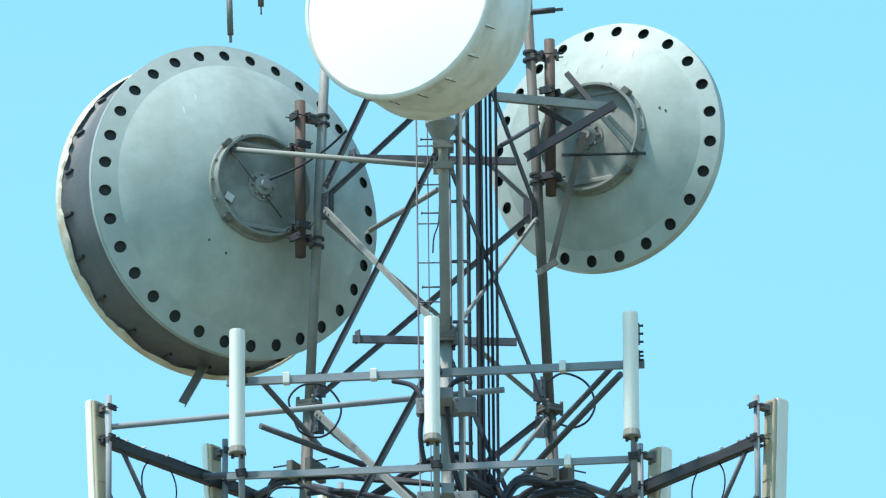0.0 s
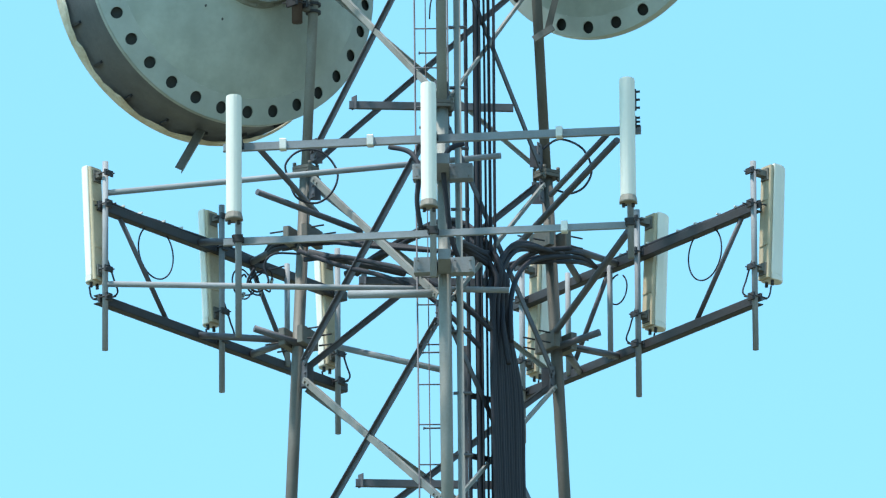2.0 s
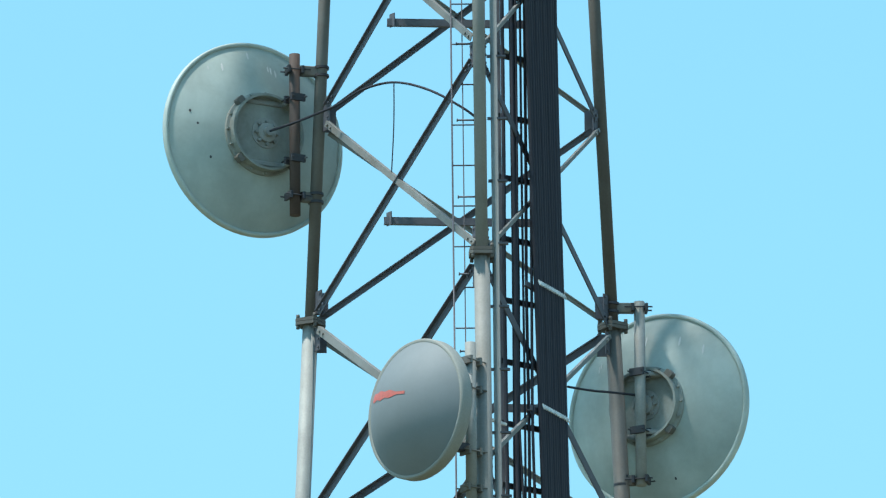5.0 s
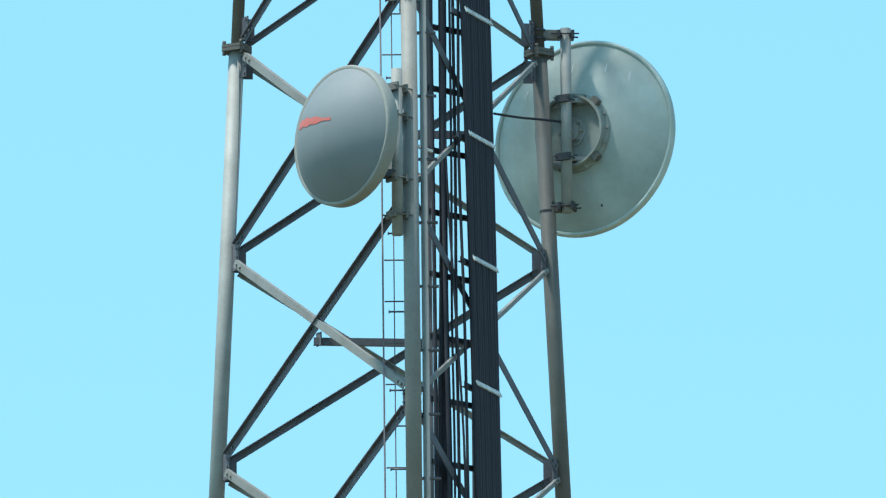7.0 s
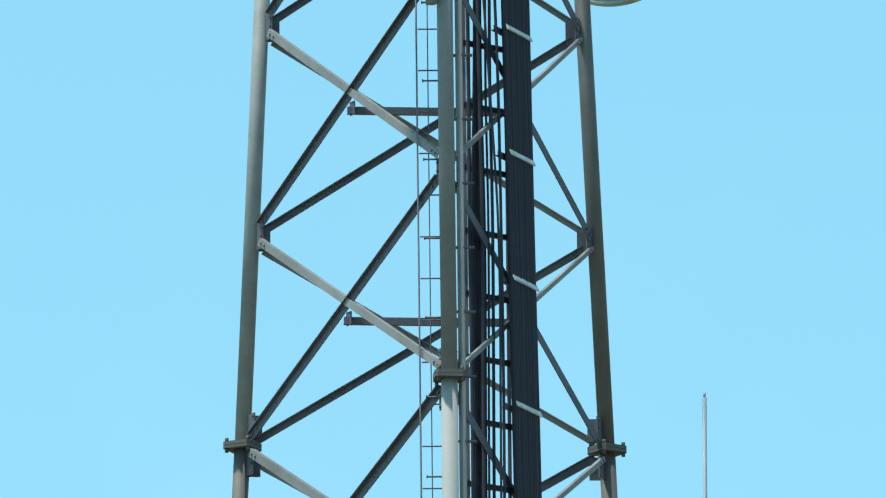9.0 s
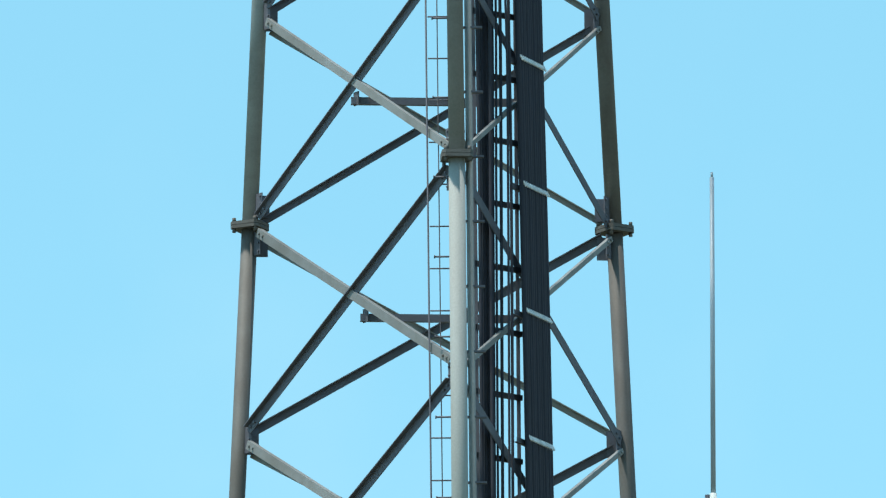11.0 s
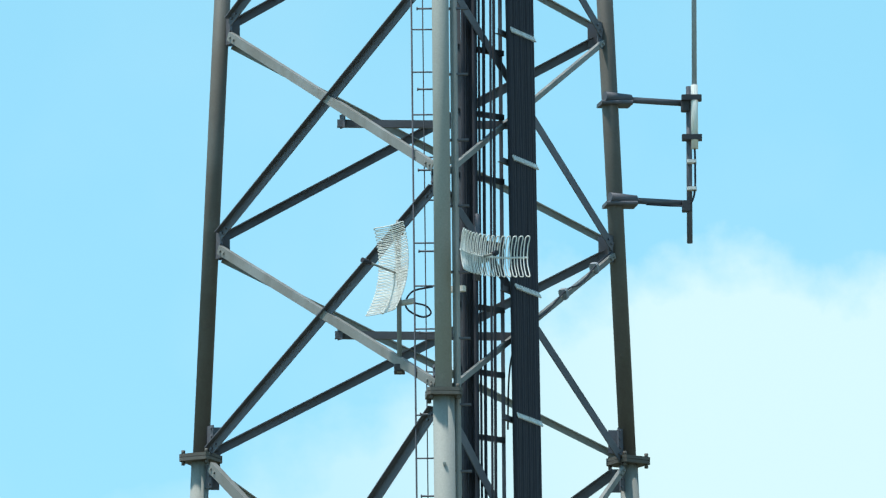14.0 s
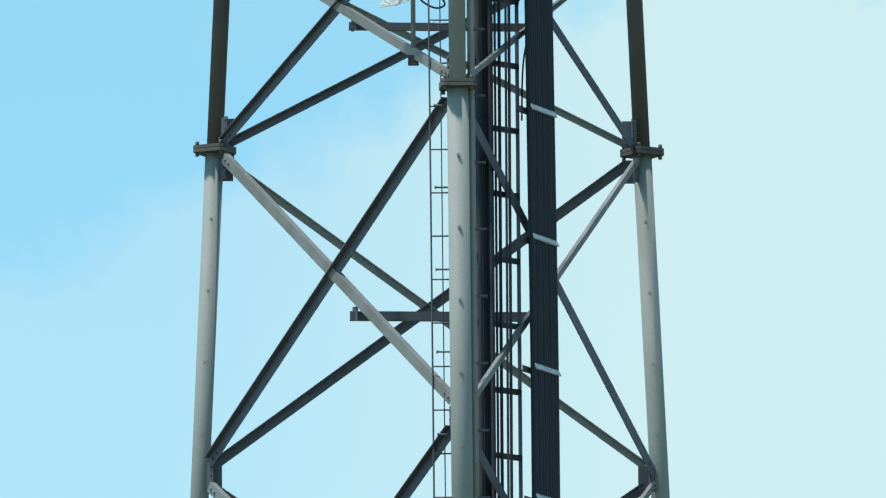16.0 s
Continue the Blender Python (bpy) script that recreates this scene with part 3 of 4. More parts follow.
    for k in range(9):
        a = math.radians(rnd.uniform(-52, 58)) if k < 6 else math.radians(rnd.uniform(60, 300))
        q = rnd.uniform(0.72, 0.93) if k < 6 else rnd.uniform(0.45, 0.85)
        w2, l2 = (rnd.uniform(0.006, 0.011), rnd.uniform(0.02, 0.055)) if k < 6 else (0.011, 0.014)
        bm = bmesh.new()
        vs = []
        for f in range(8):
            x = ring_in * q * math.cos(a) + l2 * math.cos(f * math.tau / 8)
            y = ring_in * q * math.sin(a) + w2 * math.sin(f * math.tau / 8)
            vs.append(bm.verts.new(m @ Vector((x, y, swell(math.hypot(x, y)) - 0.005))))
        bm.faces.new(vs)
        part("drip_stain" if k < 6 else "rust_speck", bm, STAIN if k < 6 else DARK, d)
    # mounting ring, its inner plate and the feed boss
    hz = swell(hub)
    bm = bmesh.new()
    lathe(bm, m, [(hub + 0.045, hz + 0.03), (hub + 0.04, hz - 0.02), (hub + 0.012, hz - 0.03), (hub + 0.01, hz - 0.115), (hub - 0.014, hz - 0.115), (hub - 0.016, hz - 0.035), (hub - 0.03, hz - 0.03), (0.16, -depth - 0.004), (0, -depth - 0.005)], 64, False)
    for i in range(16):
        a = i * math.tau / 16
        bolt(bm, m @ Vector(((hub + 0.028) * math.cos(a), (hub + 0.028) * math.sin(a), hz - 0.022)), -face, 0.012, 0.03)
    part("hub_ring", bm, HUB, d, "weathered mounting ring with a stained plate")
    bm = bmesh.new()
    lathe(bm, m, [(0.15, -depth + 0.02), (0.15, -depth - 0.018), (0.1, -depth - 0.014), (0.095, -depth - 0.05), (0.05, -depth - 0.055), (0.045, -depth - 0.1), (0, -depth - 0.1)], 24, False)
    boss = part("feed_boss", bm, GALV, d)
    for i in range(4):
        a = math.tau * (i + 0.5) / 4
        bm = bmesh.new()
        c = Vector(((hub + 0.035) * math.cos(a), (hub + 0.035) * math.sin(a), hz - 0.06))
        box(bm, m @ Matrix.Translation(c) @ pose(0, 0, 0, 0, 0, math.degrees(a)), 0.065, 0.08, 0.075, 0.012)
        part("mounting_lug", bm, WEATHERED, d)
    for i in range(8):
        a = i * math.tau / 8
        bm = bmesh.new()
        c = m @ Vector((0.115 * math.cos(a), 0.115 * math.sin(a), -depth - 0.012))
        tube(bm, c, c - face * 0.04, 0.016, 6)
        part("bolt", bm, GALV, boss)
    # upright mounting pipe, clamped to the dish and to the leg
    px, py = pipe_at
    bm = bmesh.new()
    tube(bm, (px, py, pipe_z[0]), (px, py, pipe_z[1]), 0.052, 16)
    part("mounting_pipe", bm, pipe_mat, d, "upright mounting pipe")
    span = pipe_z[1] - pipe_z[0]
    for s in (0.12, 0.9):
        z = pipe_z[0] + span * ((0.965 if s > 0.5 else 0.03) if arm_high else s)
        p, q = Vector((px, py, z)), leg(leg_name, z)
        clamp(d, p, UP, 0.054, q - p)
        way = (q - p).normalized()
        stub(d, p + way * 0.06, q - way * 0.05, 0.06, 0.10, WEATHERED)
        bm = bmesh.new()
        for k in (-0.04, 0.04):
            lathe(bm, Matrix.Translation((q.x, q.y, z + k)), [(0.05, -0.012), (0.075, -0.012), (0.075, 0.012), (0.05, 0.012)], 20, False)
        part("u_bolt", bm, DARK, d)
    cz = Vector(centre).z
    for s in (-1, 1):
        z = cz + s * hub * 0.82
        p = Vector((px, py, z))
        clamp(d, p, UP, 0.054, face)
        e = m @ Vector((s * hub * 0.82, 0, hz - 0.04))
        side = (Vector((px, py, 0)) - Vector((centre[0], centre[1], 0)))
        lat = (UP.cross(face)).normalized()
        sgn = 1 if lat.dot(side) > 0 else -1
        e += lat * sgn * hub * 0.5
        stub(d, p, Vector((e.x, e.y, z)), 0.035, 0.05, GALV)
        far = e - lat * sgn * hub * 1.05
        stub(d, Vector((e.x, e.y, z)), Vector((far.x, far.y, z)), 0.03, 0.05, GALV, "hub_arm")
    return d, m


FACE_L, FACE_R = (-0.48, 0.877, 0), (0.48, 0.877, 0)
FACE_1 = (-0.507, 0.862, 0)
C1, C2, C3, C4 = (-1.930, 0.850, 44.850), (1.682, 1.000, 45.444), (-2.034, 0.950, 38.470), (1.810, 1.300, 35.835)
dish("large grey-green dish with a holed rim and a ragged dark shroud", C1, FACE_1, 1.594, 0.52, 0.69, 0.505, 32,
     (-1.29, 0.40), (44.125, 45.723), "left", RING, RUST)
dish("large grey-green dish with a holed rim, white stains", C2, FACE_R, 1.265, 0.33, 0.0, 0.54, 24,
     (1.14, 0.62), (44.815, 46.421), "right", RING, RUST, 0.09)
dish("medium grey-green dish with a rolled rim on a rusty pipe", C3, FACE_L, 0.962, 0.24, 0.0, 0.37, 0,
     (-1.635, 0.60), (37.609, 39.214), "left", RING, RUST, 0.04)
dish("medium grey-green dish with a rolled rim on a steel pipe", C4, FACE_R, 0.962, 0.24, 0.0, 0.35, 0,
     (1.64, 0.95), (35.011, 36.825), "right", RING, GALV, 0.05, True)

# paper label and a thin guy rod on the large dish's hub
big = along(C1, Vector(C1) + Vector(FACE_1), UP)
bm = bmesh.new()
hub_h = -0.104 - 0.416 * (1 - (0.49 / 1.36) ** 2)
box(bm, big @ Matrix.Translation((-0.17, -0.36, hub_h - 0.06)) @ pose(0, 0, 0, 0, 0, 25), 0.08, 0.09, 0.01)
tagged(part("hub_label", bm, TAPE), "small white label stuck inside the hub ring", "label")
bm = bmesh.new()
tube(bm, big @ Vector((0.32, -0.38, hub_h - 0.09)), big @ Vector((-0.30, 0.2, hub_h - 0.1)), 0.006, 6)
tagged(part("guy_rod", bm, DARK), "thin dark rod across the hub ring of the large dish", "rod")

# struts that steady the two large dishes
def strut(label, a, b, r=0.026, mat=None, flat=False, outward_way=(0, -1, 0)):
    bm = bmesh.new()
    if flat:
        angle_bar(bm, a, b, r * 2, 0.008, outward_way, 1, -1)
    else:
        tube(bm, a, b, r, 12)
        d = (Vector(b) - Vector(a)).normalized()
        for e in (Vector(a), Vector(b)):
            box(bm, along(e, e + d, UP), 0.03, 0.012, 0.16)
    return tagged(part("stay_strut", bm, mat or GALV), label, "strut", "stay struts")


strut("galvanised steel stay tube from the large dish to the tower", (-2.118, 0.350, 45.234), (0.125, -1.000, 44.540), 0.027, GALV_LIGHT)
strut("galvanised steel stay bar behind the large dish rim", (-0.617, 0.500, 44.427), (0.043, -0.400, 44.523), 0.026, GALV)
strut("grey angle stay of the holed dish", (0.581, 0.100, 45.659), (1.767, 0.450, 45.660), 0.042, GALV, True)
strut("dark angle stay of the holed dish", (0.893, 0.200, 45.065), (1.767, 0.400, 45.677), 0.04, DARK, True)
strut("rusty flat stay of the holed dish", (1.463, 0.450, 45.400), (1.132, 0.550, 44.073), 0.032, BROWNED, True)
strut("rusty flat stay of the holed dish", (0.994, 0.500, 43.975), (1.187, 0.500, 44.101), 0.03, WEATHERED, True)
strut("grey stay pair of the holed dish", (1.645, 0.400, 45.540), (1.940, 0.450, 45.190), 0.02, GALV, True)
strut("grey stay pair of the holed dish", (1.700, 0.400, 45.550), (2.012, 0.450, 45.210), 0.02, GALV, True)
strut("thin dark cross stay of the holed dish", (1.326, 0.400, 45.152), (1.985, 0.450, 45.180), 0.013, DARK)
strut("dark stay from the pipe clamp of the holed dish", (1.302, 0.550, 46.055), (1.560, 0.450, 45.690), 0.026, DARK, True)
strut("dark stay from the tower leg to the holed dish", (1.032, 0.300, 45.615), (1.345, 0.520, 45.505), 0.024, DARK, True)
strut("dark stay pipe between the tower legs", (0.652, -0.100, 45.074), (0.992, 0.300, 45.424), 0.024, BRACE)
strut("square steel stub under the large dish", (-2.450, 1.000, 42.842), (-2.235, 1.200, 43.306), 0.04, WEATHERED, True)
strut("steel pipe hanging from the tower top", (-1.963, 0.300, 46.381), (-1.978, 0.300, 46.9), 0.03, WEATHERED)
strut("steel pipe hanging from the tower top", (-1.667, 0.400, 46.709), (-1.672, 0.360, 46.9), 0.03, WEATHERED)
strut("dark steel stub near the tower top", (0.954, 0.600, 46.704), (1.197, 0.600, 46.726), 0.03, DARK)

bm = bmesh.new()
l = leg("left", 46.85)
tube(bm, l + Vector((0.05, 0.0, 0)), (-2.1, 0.34, 46.92), 0.035, 12)
tagged(part("outrigger", bm, WEATHERED), "weathered steel outrigger pipe at the tower top", "outrigger")

# ---- white drum dish at the top ----
C0 = Vector((-0.323, -2.700, 45.669))
FACE_0 = Vector((-0.5, -0.866, 0))
drum_dish = thing("drum_dish", "white drum dish with a clean white radome and stained shroud", "dish antenna", at=C0)
m0 = along(C0, C0 + FACE_0, UP)
bm = bmesh.new()
lathe(bm, m0, [(1.0, 0.0), (0.7, 0.025), (0.35, 0.04), (0, 0.045)], 96)
part("radome", bm, RADOME_WHITE, drum_dish, "clean white radome")
bm = bmesh.new()
lathe(bm, m0, [(0.985, 0.01), (1.025, 0.0), (1.032, -0.02), (1.032, -0.05), (1.012, -0.06), (0.985, -0.74), (1.002, -0.745), (1.002, -0.79), (0.97, -0.8)], 96)
part("shroud", bm, DRUM, drum_dish, "stained white shroud")
bm = bmesh.new()
lathe(bm, m0, [(0.97, -0.8), (0.7, -0.93), (0.35, -1.02), (0, -1.05)], 64)
part("reflector", bm, SHELL, drum_dish)
for i in range(20):
    a = (i + 0.5) * math.tau / 20
    m = m0 @ pose(0, 0, 0, 0, 0, math.degrees(a))
    bm = bmesh.new()
    tube(bm, m @ Vector((1.024, 0.0, -0.03)), m @ Vector((1.012, 0.025, -0.24)), 0.0055, 6)
    part("tie_wire", bm, WEATHERED, drum_dish)
    bm = bmesh.new()
    box(bm, m @ Matrix.Translation((1.014, 0.02, -0.1)) @ pose(0, 0, 0, 9, 0, 0), 0.008, 0.025, 0.12, 0.003)
    part("fabric_fold", bm, RADOME_WHITE, drum_dish)
p = leg("front", 44.9)
bm = bmesh.new()
lathe(bm, Matrix.Translation((p.x - 0.02, p.y, 44.686)), [(0, 0), (0.065, 0), (0.075, 0.04), (0.15, 0.2), (0.15, 0.24), (0, 0.24)], 20, False)
part("mounting_cone", bm, GALV, drum_dish)
for z in (44.446, 44.664):
    clamp(drum_dish, leg("front", z), UP, 0.07, (0, -1, 0), mat=GALV)

# ---- small dish with a grey domed radome ----
C5 = Vector((-0.466, -2.150, 34.929))
FACE_5 = Vector((-0.75, -0.661, 0))
m5 = along(C5, C5 + FACE_5, UP)
small = thing("domed_dish", "small dish with a domed grey radome and a red paint mark", "dish antenna", at=C5)
R5, B5 = 0.632, 0.29


def dome(r):
    return 0.03 + B5 * (1 - (r / R5) ** 2.1)


bm = bmesh.new()
lathe(bm, m5, [(R5 * (1 - i / 16), dome(R5 * (1 - i / 16))) for i in range(17)], 96)
part("radome", bm, RADOME_GREY, small, "domed grey radome")
bm = bmesh.new()
lathe(bm, m5, [(0.622, 0.03), (0.652, 0.045), (0.664, 0.02), (0.664, -0.075), (0.648, -0.1), (0.58, -0.118), (0.4, -0.19), (0.15, -0.24), (0, -0.25)], 96)
part("reflector", bm, GALV_LIGHT, small, "grey reflector and rim")
bm = bmesh.new()
mark = [(0.14, 0.098, 0.10), (0.22, 0.085, 0.113), (0.30, 0.07, 0.128), (0.36, 0.062, 0.13), (0.42, 0.048, 0.135), (0.48, 0.052, 0.132), (0.54, 0.036, 0.125), (0.59, 0.045, 0.10)]
rows = []
mark = [((y - 0.14) * 1.27 - 0.16, a - 0.035 + 0.10 * k / 7 + 0.012 * (k % 2), b - 0.005 + 0.07 * k / 7 - 0.014 * (k % 2)) for k, (y, a, b) in enumerate(mark)]
for (y0, a0, b0), (y1, a1, b1) in zip(mark, mark[1:]):
    for k in range(4):
        f = k / 4
        y, lo, hi = y0 + (y1 - y0) * f, a0 + (a1 - a0) * f, b0 + (b1 - b0) * f
        rows.append([bm.verts.new(m5 @ Vector((x, y, dome(math.hypot(x, y)) + 0.004))) for x in (lo, (lo + hi) / 2, hi)])
for p, q in zip(rows, rows[1:]):
    for k in range(2):
        bm.faces.new((p[k], p[k + 1], q[k + 1], q[k]))
part("paint_mark", bm, RED, small, "smeared red paint mark")
p5 = Vector((0.025, -1.860, 35.140))
bm = bmesh.new()
tube(bm, (p5.x, p5.y, 34.053), (p5.x, p5.y, 35.648), 0.052, 16)
part("mounting_pipe", bm, GALV, small)
for y in (35.468, 35.195, 34.596, 34.243):
    p = Vector((p5.x, p5.y, y))
    clamp(small, p, UP, 0.054, leg("front", y) - p, mat=WEATHERED)
    stub(small, p, leg("front", y), 0.05, 0.06, WEATHERED)
for s in (0.3, -0.3):
    e = m5 @ Vector((s, 0, -0.17))
    stub(small, e, (p5.x, p5.y, e.z), 0.08, 0.08, DARK)

# ---- sector mounts with panel antennas ----
def panel_antenna(label, at, face, height, back_mat, w=0.147, t=0.12, tilt=0.0, flared=True, stand=0.25):
    """An upright panel antenna whose base centre is at; its rounded front looks along face."""
    d = thing("panel_antenna", label, "panel antenna", "panel antennas", at=at)
    at, face = Vector(at), Vector(face).normalized()
    m = along(at, at + UP + face * tilt, face)
    front = [(0.0, -w / 2), (t * 0.45, -w / 2), (t * 0.72, -w * 0.40), (t * 0.92, -w * 0.24), (t, 0.0), (t * 0.92, w * 0.24), (t * 0.72, w * 0.40), (t * 0.45, w / 2), (0.0, w / 2)]
    bm = bmesh.new()
    prism(bm, m @ Matrix.Translation((0, 0, 0.06)), front, height - 0.06)
    lid = [(x * 0.93 + 0.004, y * 0.93) for x, y in front]
    prism(bm, m @ Matrix.Translation((0, 0, height)), lid, 0.012)
    bmesh.ops.bevel(bm, geom=[e for e in bm.edges if e.calc_length() > 0.5], offset=0.006, segments=1, affect="EDGES")
    part("radome", bm, PANEL, d, "cream fibreglass cover")
    bm = bmesh.new()
    box(bm, m @ Matrix.Translation((-0.022, 0, height / 2)), 0.04, w * 0.9, height * 0.985, 0.008)
    for k in range(2):
        box(bm, m @ Matrix.Translation((-0.043, 0, height * (0.3 + 0.4 * k))), 0.012, w * 0.75, 0.02)
    part("back_plate", bm, back_mat, d, "weathered back plate")
    bm = bmesh.new()
    flare = [[bm.verts.new(m @ Vector((x * k + 0.004, y * k, z))) for x, y in front] for z, k in (((0.064, 0.9), (0.05, 1.03), (0.0, 1.16), (-0.012, 1.14)) if flared else ((0.064, 0.9), (0.055, 1.0), (0.008, 1.0), (0.0, 0.96)))]
    n = len(front)
    for lo, hi in zip(flare, flare[1:]):
        for i in range(n):
            bm.faces.new((lo[i], hi[i], hi[(i + 1) % n], lo[(i + 1) % n]))
    bm.faces.new(flare[0])
    bm.faces.new(flare[-1][::-1])
    bmesh.ops.recalc_face_normals(bm, faces=bm.faces)
    part("end_cap", bm, CAP if flared else PANEL, d)
    for k in (-0.045, 0.045):
        bm = bmesh.new()
        tube(bm, m @ Vector((0.04, k, 0)), m @ Vector((0.04, k, -0.05)), 0.016, 10)
        part("connector", bm, DARK, d)
    for z in (0.1, height - 0.1):
        pipe_x = -stand - tilt * z
        reach = -pipe_x - 0.06
        bm = bmesh.new()
        box(bm, m @ Matrix.Translation((-0.035 - reach / 2, 0, z)), reach, 0.08, 0.055, 0.01)
        box(bm, m @ Matrix.Translation((-0.05, 0, z)), 0.02, 0.11, 0.12, 0.006)
        b = part("bracket", bm, WEATHERED, d)
        bm = bmesh.new()
        box(bm, m @ Matrix.Translation((pipe_x - 0.042, 0, z)), 0.022, 0.12, 0.055, 0.004)
        for s in (-1, 1):
            tube(bm, m @ Vector((pipe_x + 0.05, s * 0.046, z)), m @ Vector((pipe_x - 0.075, s * 0.046, z)), 0.007, 6)
        part("pipe_clamp", bm, DARK, b)
    return d


def pipe(parent, a, b, r, mat=None, name="pipe"):
    bm = bmesh.new()
    tube(bm, a, b, r, 14)
    return part(name, bm, mat or GALV, parent)


def sector_mount(label, ends, mat, bar):
    s = thing("sector_mount", label, "antenna mount", "sector mounts", at=((ends[0][0] + ends[1][0]) / 2, (ends[0][1] + ends[1][1]) / 2, SECTOR_Z[1]))
    a, b = (Vector((*e, 0)) for e in ends)
    for z in SECTOR_Z:
        if bar == "angle":
            bm = bmesh.new()
            low = z == SECTOR_Z[1]
            way = (b - a).normalized()
            angle_bar(bm, a + UP * z - way * 0.11, b + UP * z - way * (0.14 if low else 0.0), 0.074 if low else 0.086, 0.009, (0, -1, 0), 1, 1)
            part("face_bar", bm, mat, s)
        else:
            bm = bmesh.new()
            k = 0.046
            channel = [(-k, -k), (k, -k), (k, -k + 0.012), (-k + 0.012, -k + 0.012), (-k + 0.012, k - 0.012), (k, k - 0.012), (k, k), (-k, k)]
            trim = (b - a).normalized() * (0.09 if a.x > 0 else 0.03)
            prism(bm, along(a + trim + UP * z, b + UP * z, Vector((0, 1, 0))), channel, (b - a - trim).length)
            bmesh.ops.bevel(bm, geom=[e for e in bm.edges if e.calc_length() > 1], offset=0.006, segments=1, affect="EDGES")
            part("face_bar", bm, mat, s)
    return s


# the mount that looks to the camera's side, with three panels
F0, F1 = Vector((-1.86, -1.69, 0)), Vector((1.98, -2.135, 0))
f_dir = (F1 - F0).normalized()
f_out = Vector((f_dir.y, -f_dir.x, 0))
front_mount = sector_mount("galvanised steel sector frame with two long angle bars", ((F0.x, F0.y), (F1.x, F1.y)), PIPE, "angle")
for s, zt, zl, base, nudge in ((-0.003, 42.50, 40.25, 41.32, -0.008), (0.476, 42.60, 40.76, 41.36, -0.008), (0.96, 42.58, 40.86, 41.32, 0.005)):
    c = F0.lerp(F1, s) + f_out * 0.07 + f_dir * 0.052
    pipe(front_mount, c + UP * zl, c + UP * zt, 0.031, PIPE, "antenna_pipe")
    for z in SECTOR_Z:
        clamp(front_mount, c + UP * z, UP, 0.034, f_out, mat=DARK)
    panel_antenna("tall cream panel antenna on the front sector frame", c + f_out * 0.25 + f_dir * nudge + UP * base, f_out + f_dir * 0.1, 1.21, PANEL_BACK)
for z, h in ((42.42, 0.2), (42.2, 0.1)):
    c = F0.lerp(F1, 0.985) + f_out * 0.1 + UP * z
    bm = bmesh.new()
    box(bm, along(c, c + UP, f_out), 0.07, 0.05, h, 0.01)
    for k in (-0.4, 0.0, 0.4):
        tube(bm, c + UP * h * k, c + UP * h * k + f_dir * 0.06, 0.012, 6)
    part("tilt_bracket", bm, DARK, front_mount)
for z in (41.95, 41.0):
    l = leg("front", z)
    e = F0.lerp(F1, 0.515) + UP * z
    for s in (-1, 1):
        bm = bmesh.new()
        box(bm, Matrix.Translation((l.x + s * 0.175, l.y - 0.12, z)) @ pose(0, 0, 0, 0, 0, -6), 0.22, 0.13, 0.15, 0.01)
        for k in (-0.07, 0.07):
            for h in (-0.045, 0.045):
                bolt(bm, (l.x + s * 0.175 + k, l.y - 0.186, z + h), (0, -1, 0), 0.013, 0.02)
        part("standoff_box", bm, PIPE, front_mount)
    bm = bmesh.new()
    box(bm, Matrix.Translation((l.x, (l.y + e.y) / 2 - 0.02, z)), 0.12, abs(l.y - e.y), 0.1, 0.01)
    part("standoff_arm", bm, PIPE, front_mount)
    clamp(front_mount, l, UP, LEG_R[7] + 0.012, (0, -1, 0), mat=GALV)
# near-white clamps: the bright highlights on the bars are put into their colour
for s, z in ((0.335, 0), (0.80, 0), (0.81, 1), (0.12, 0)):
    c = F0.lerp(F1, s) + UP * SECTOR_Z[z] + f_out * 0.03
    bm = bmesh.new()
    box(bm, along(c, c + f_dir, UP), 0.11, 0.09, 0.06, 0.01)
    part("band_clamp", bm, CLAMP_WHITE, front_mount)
# tie pipes from the front frame back to the legs
pipe(front_mount, (-3.113, 0.000, 42.272), (0.659, -1.000, 42.286), 0.029, PIPE, "tie_pipe")
pipe(front_mount, (-3.155, 0.000, 41.354), (0.721, -1.200, 40.875), 0.029, PIPE, "tie_pipe")
pipe(front_mount, (-0.790, -0.900, 40.938), (0.025, -1.300, 40.814), 0.04, PIPE, "tie_pipe")
pipe(front_mount, (1.670, -1.900, 42.197), (1.149, 0.500, 42.390), 0.028, BRACE, "tie_pipe")
pipe(front_mount, (1.755, -1.900, 42.129), (0.855, 0.400, 41.883), 0.032, BRACE, "tie_pipe")
pipe(front_mount, (1.852, -1.900, 41.223), (1.191, 0.600, 41.049), 0.034, BRACE, "tie_pipe")
pipe(front_mount, (-1.624, -1.700, 42.130), (-1.111, 0.400, 42.190), 0.028, BRACE, "tie_pipe")
pipe(front_mount, (-1.667, -0.600, 42.073), (-0.676, 0.200, 41.932), 0.03, BRACE, "tie_pipe")
pipe(front_mount, (-1.181, 0.300, 41.752), (-0.268, -0.300, 41.344), 0.036, DARK, "tie_pipe")
pipe(front_mount, (-0.903, 0.900, 40.989), (0.129, 0.200, 40.520), 0.03, PIPE, "tie_pipe")

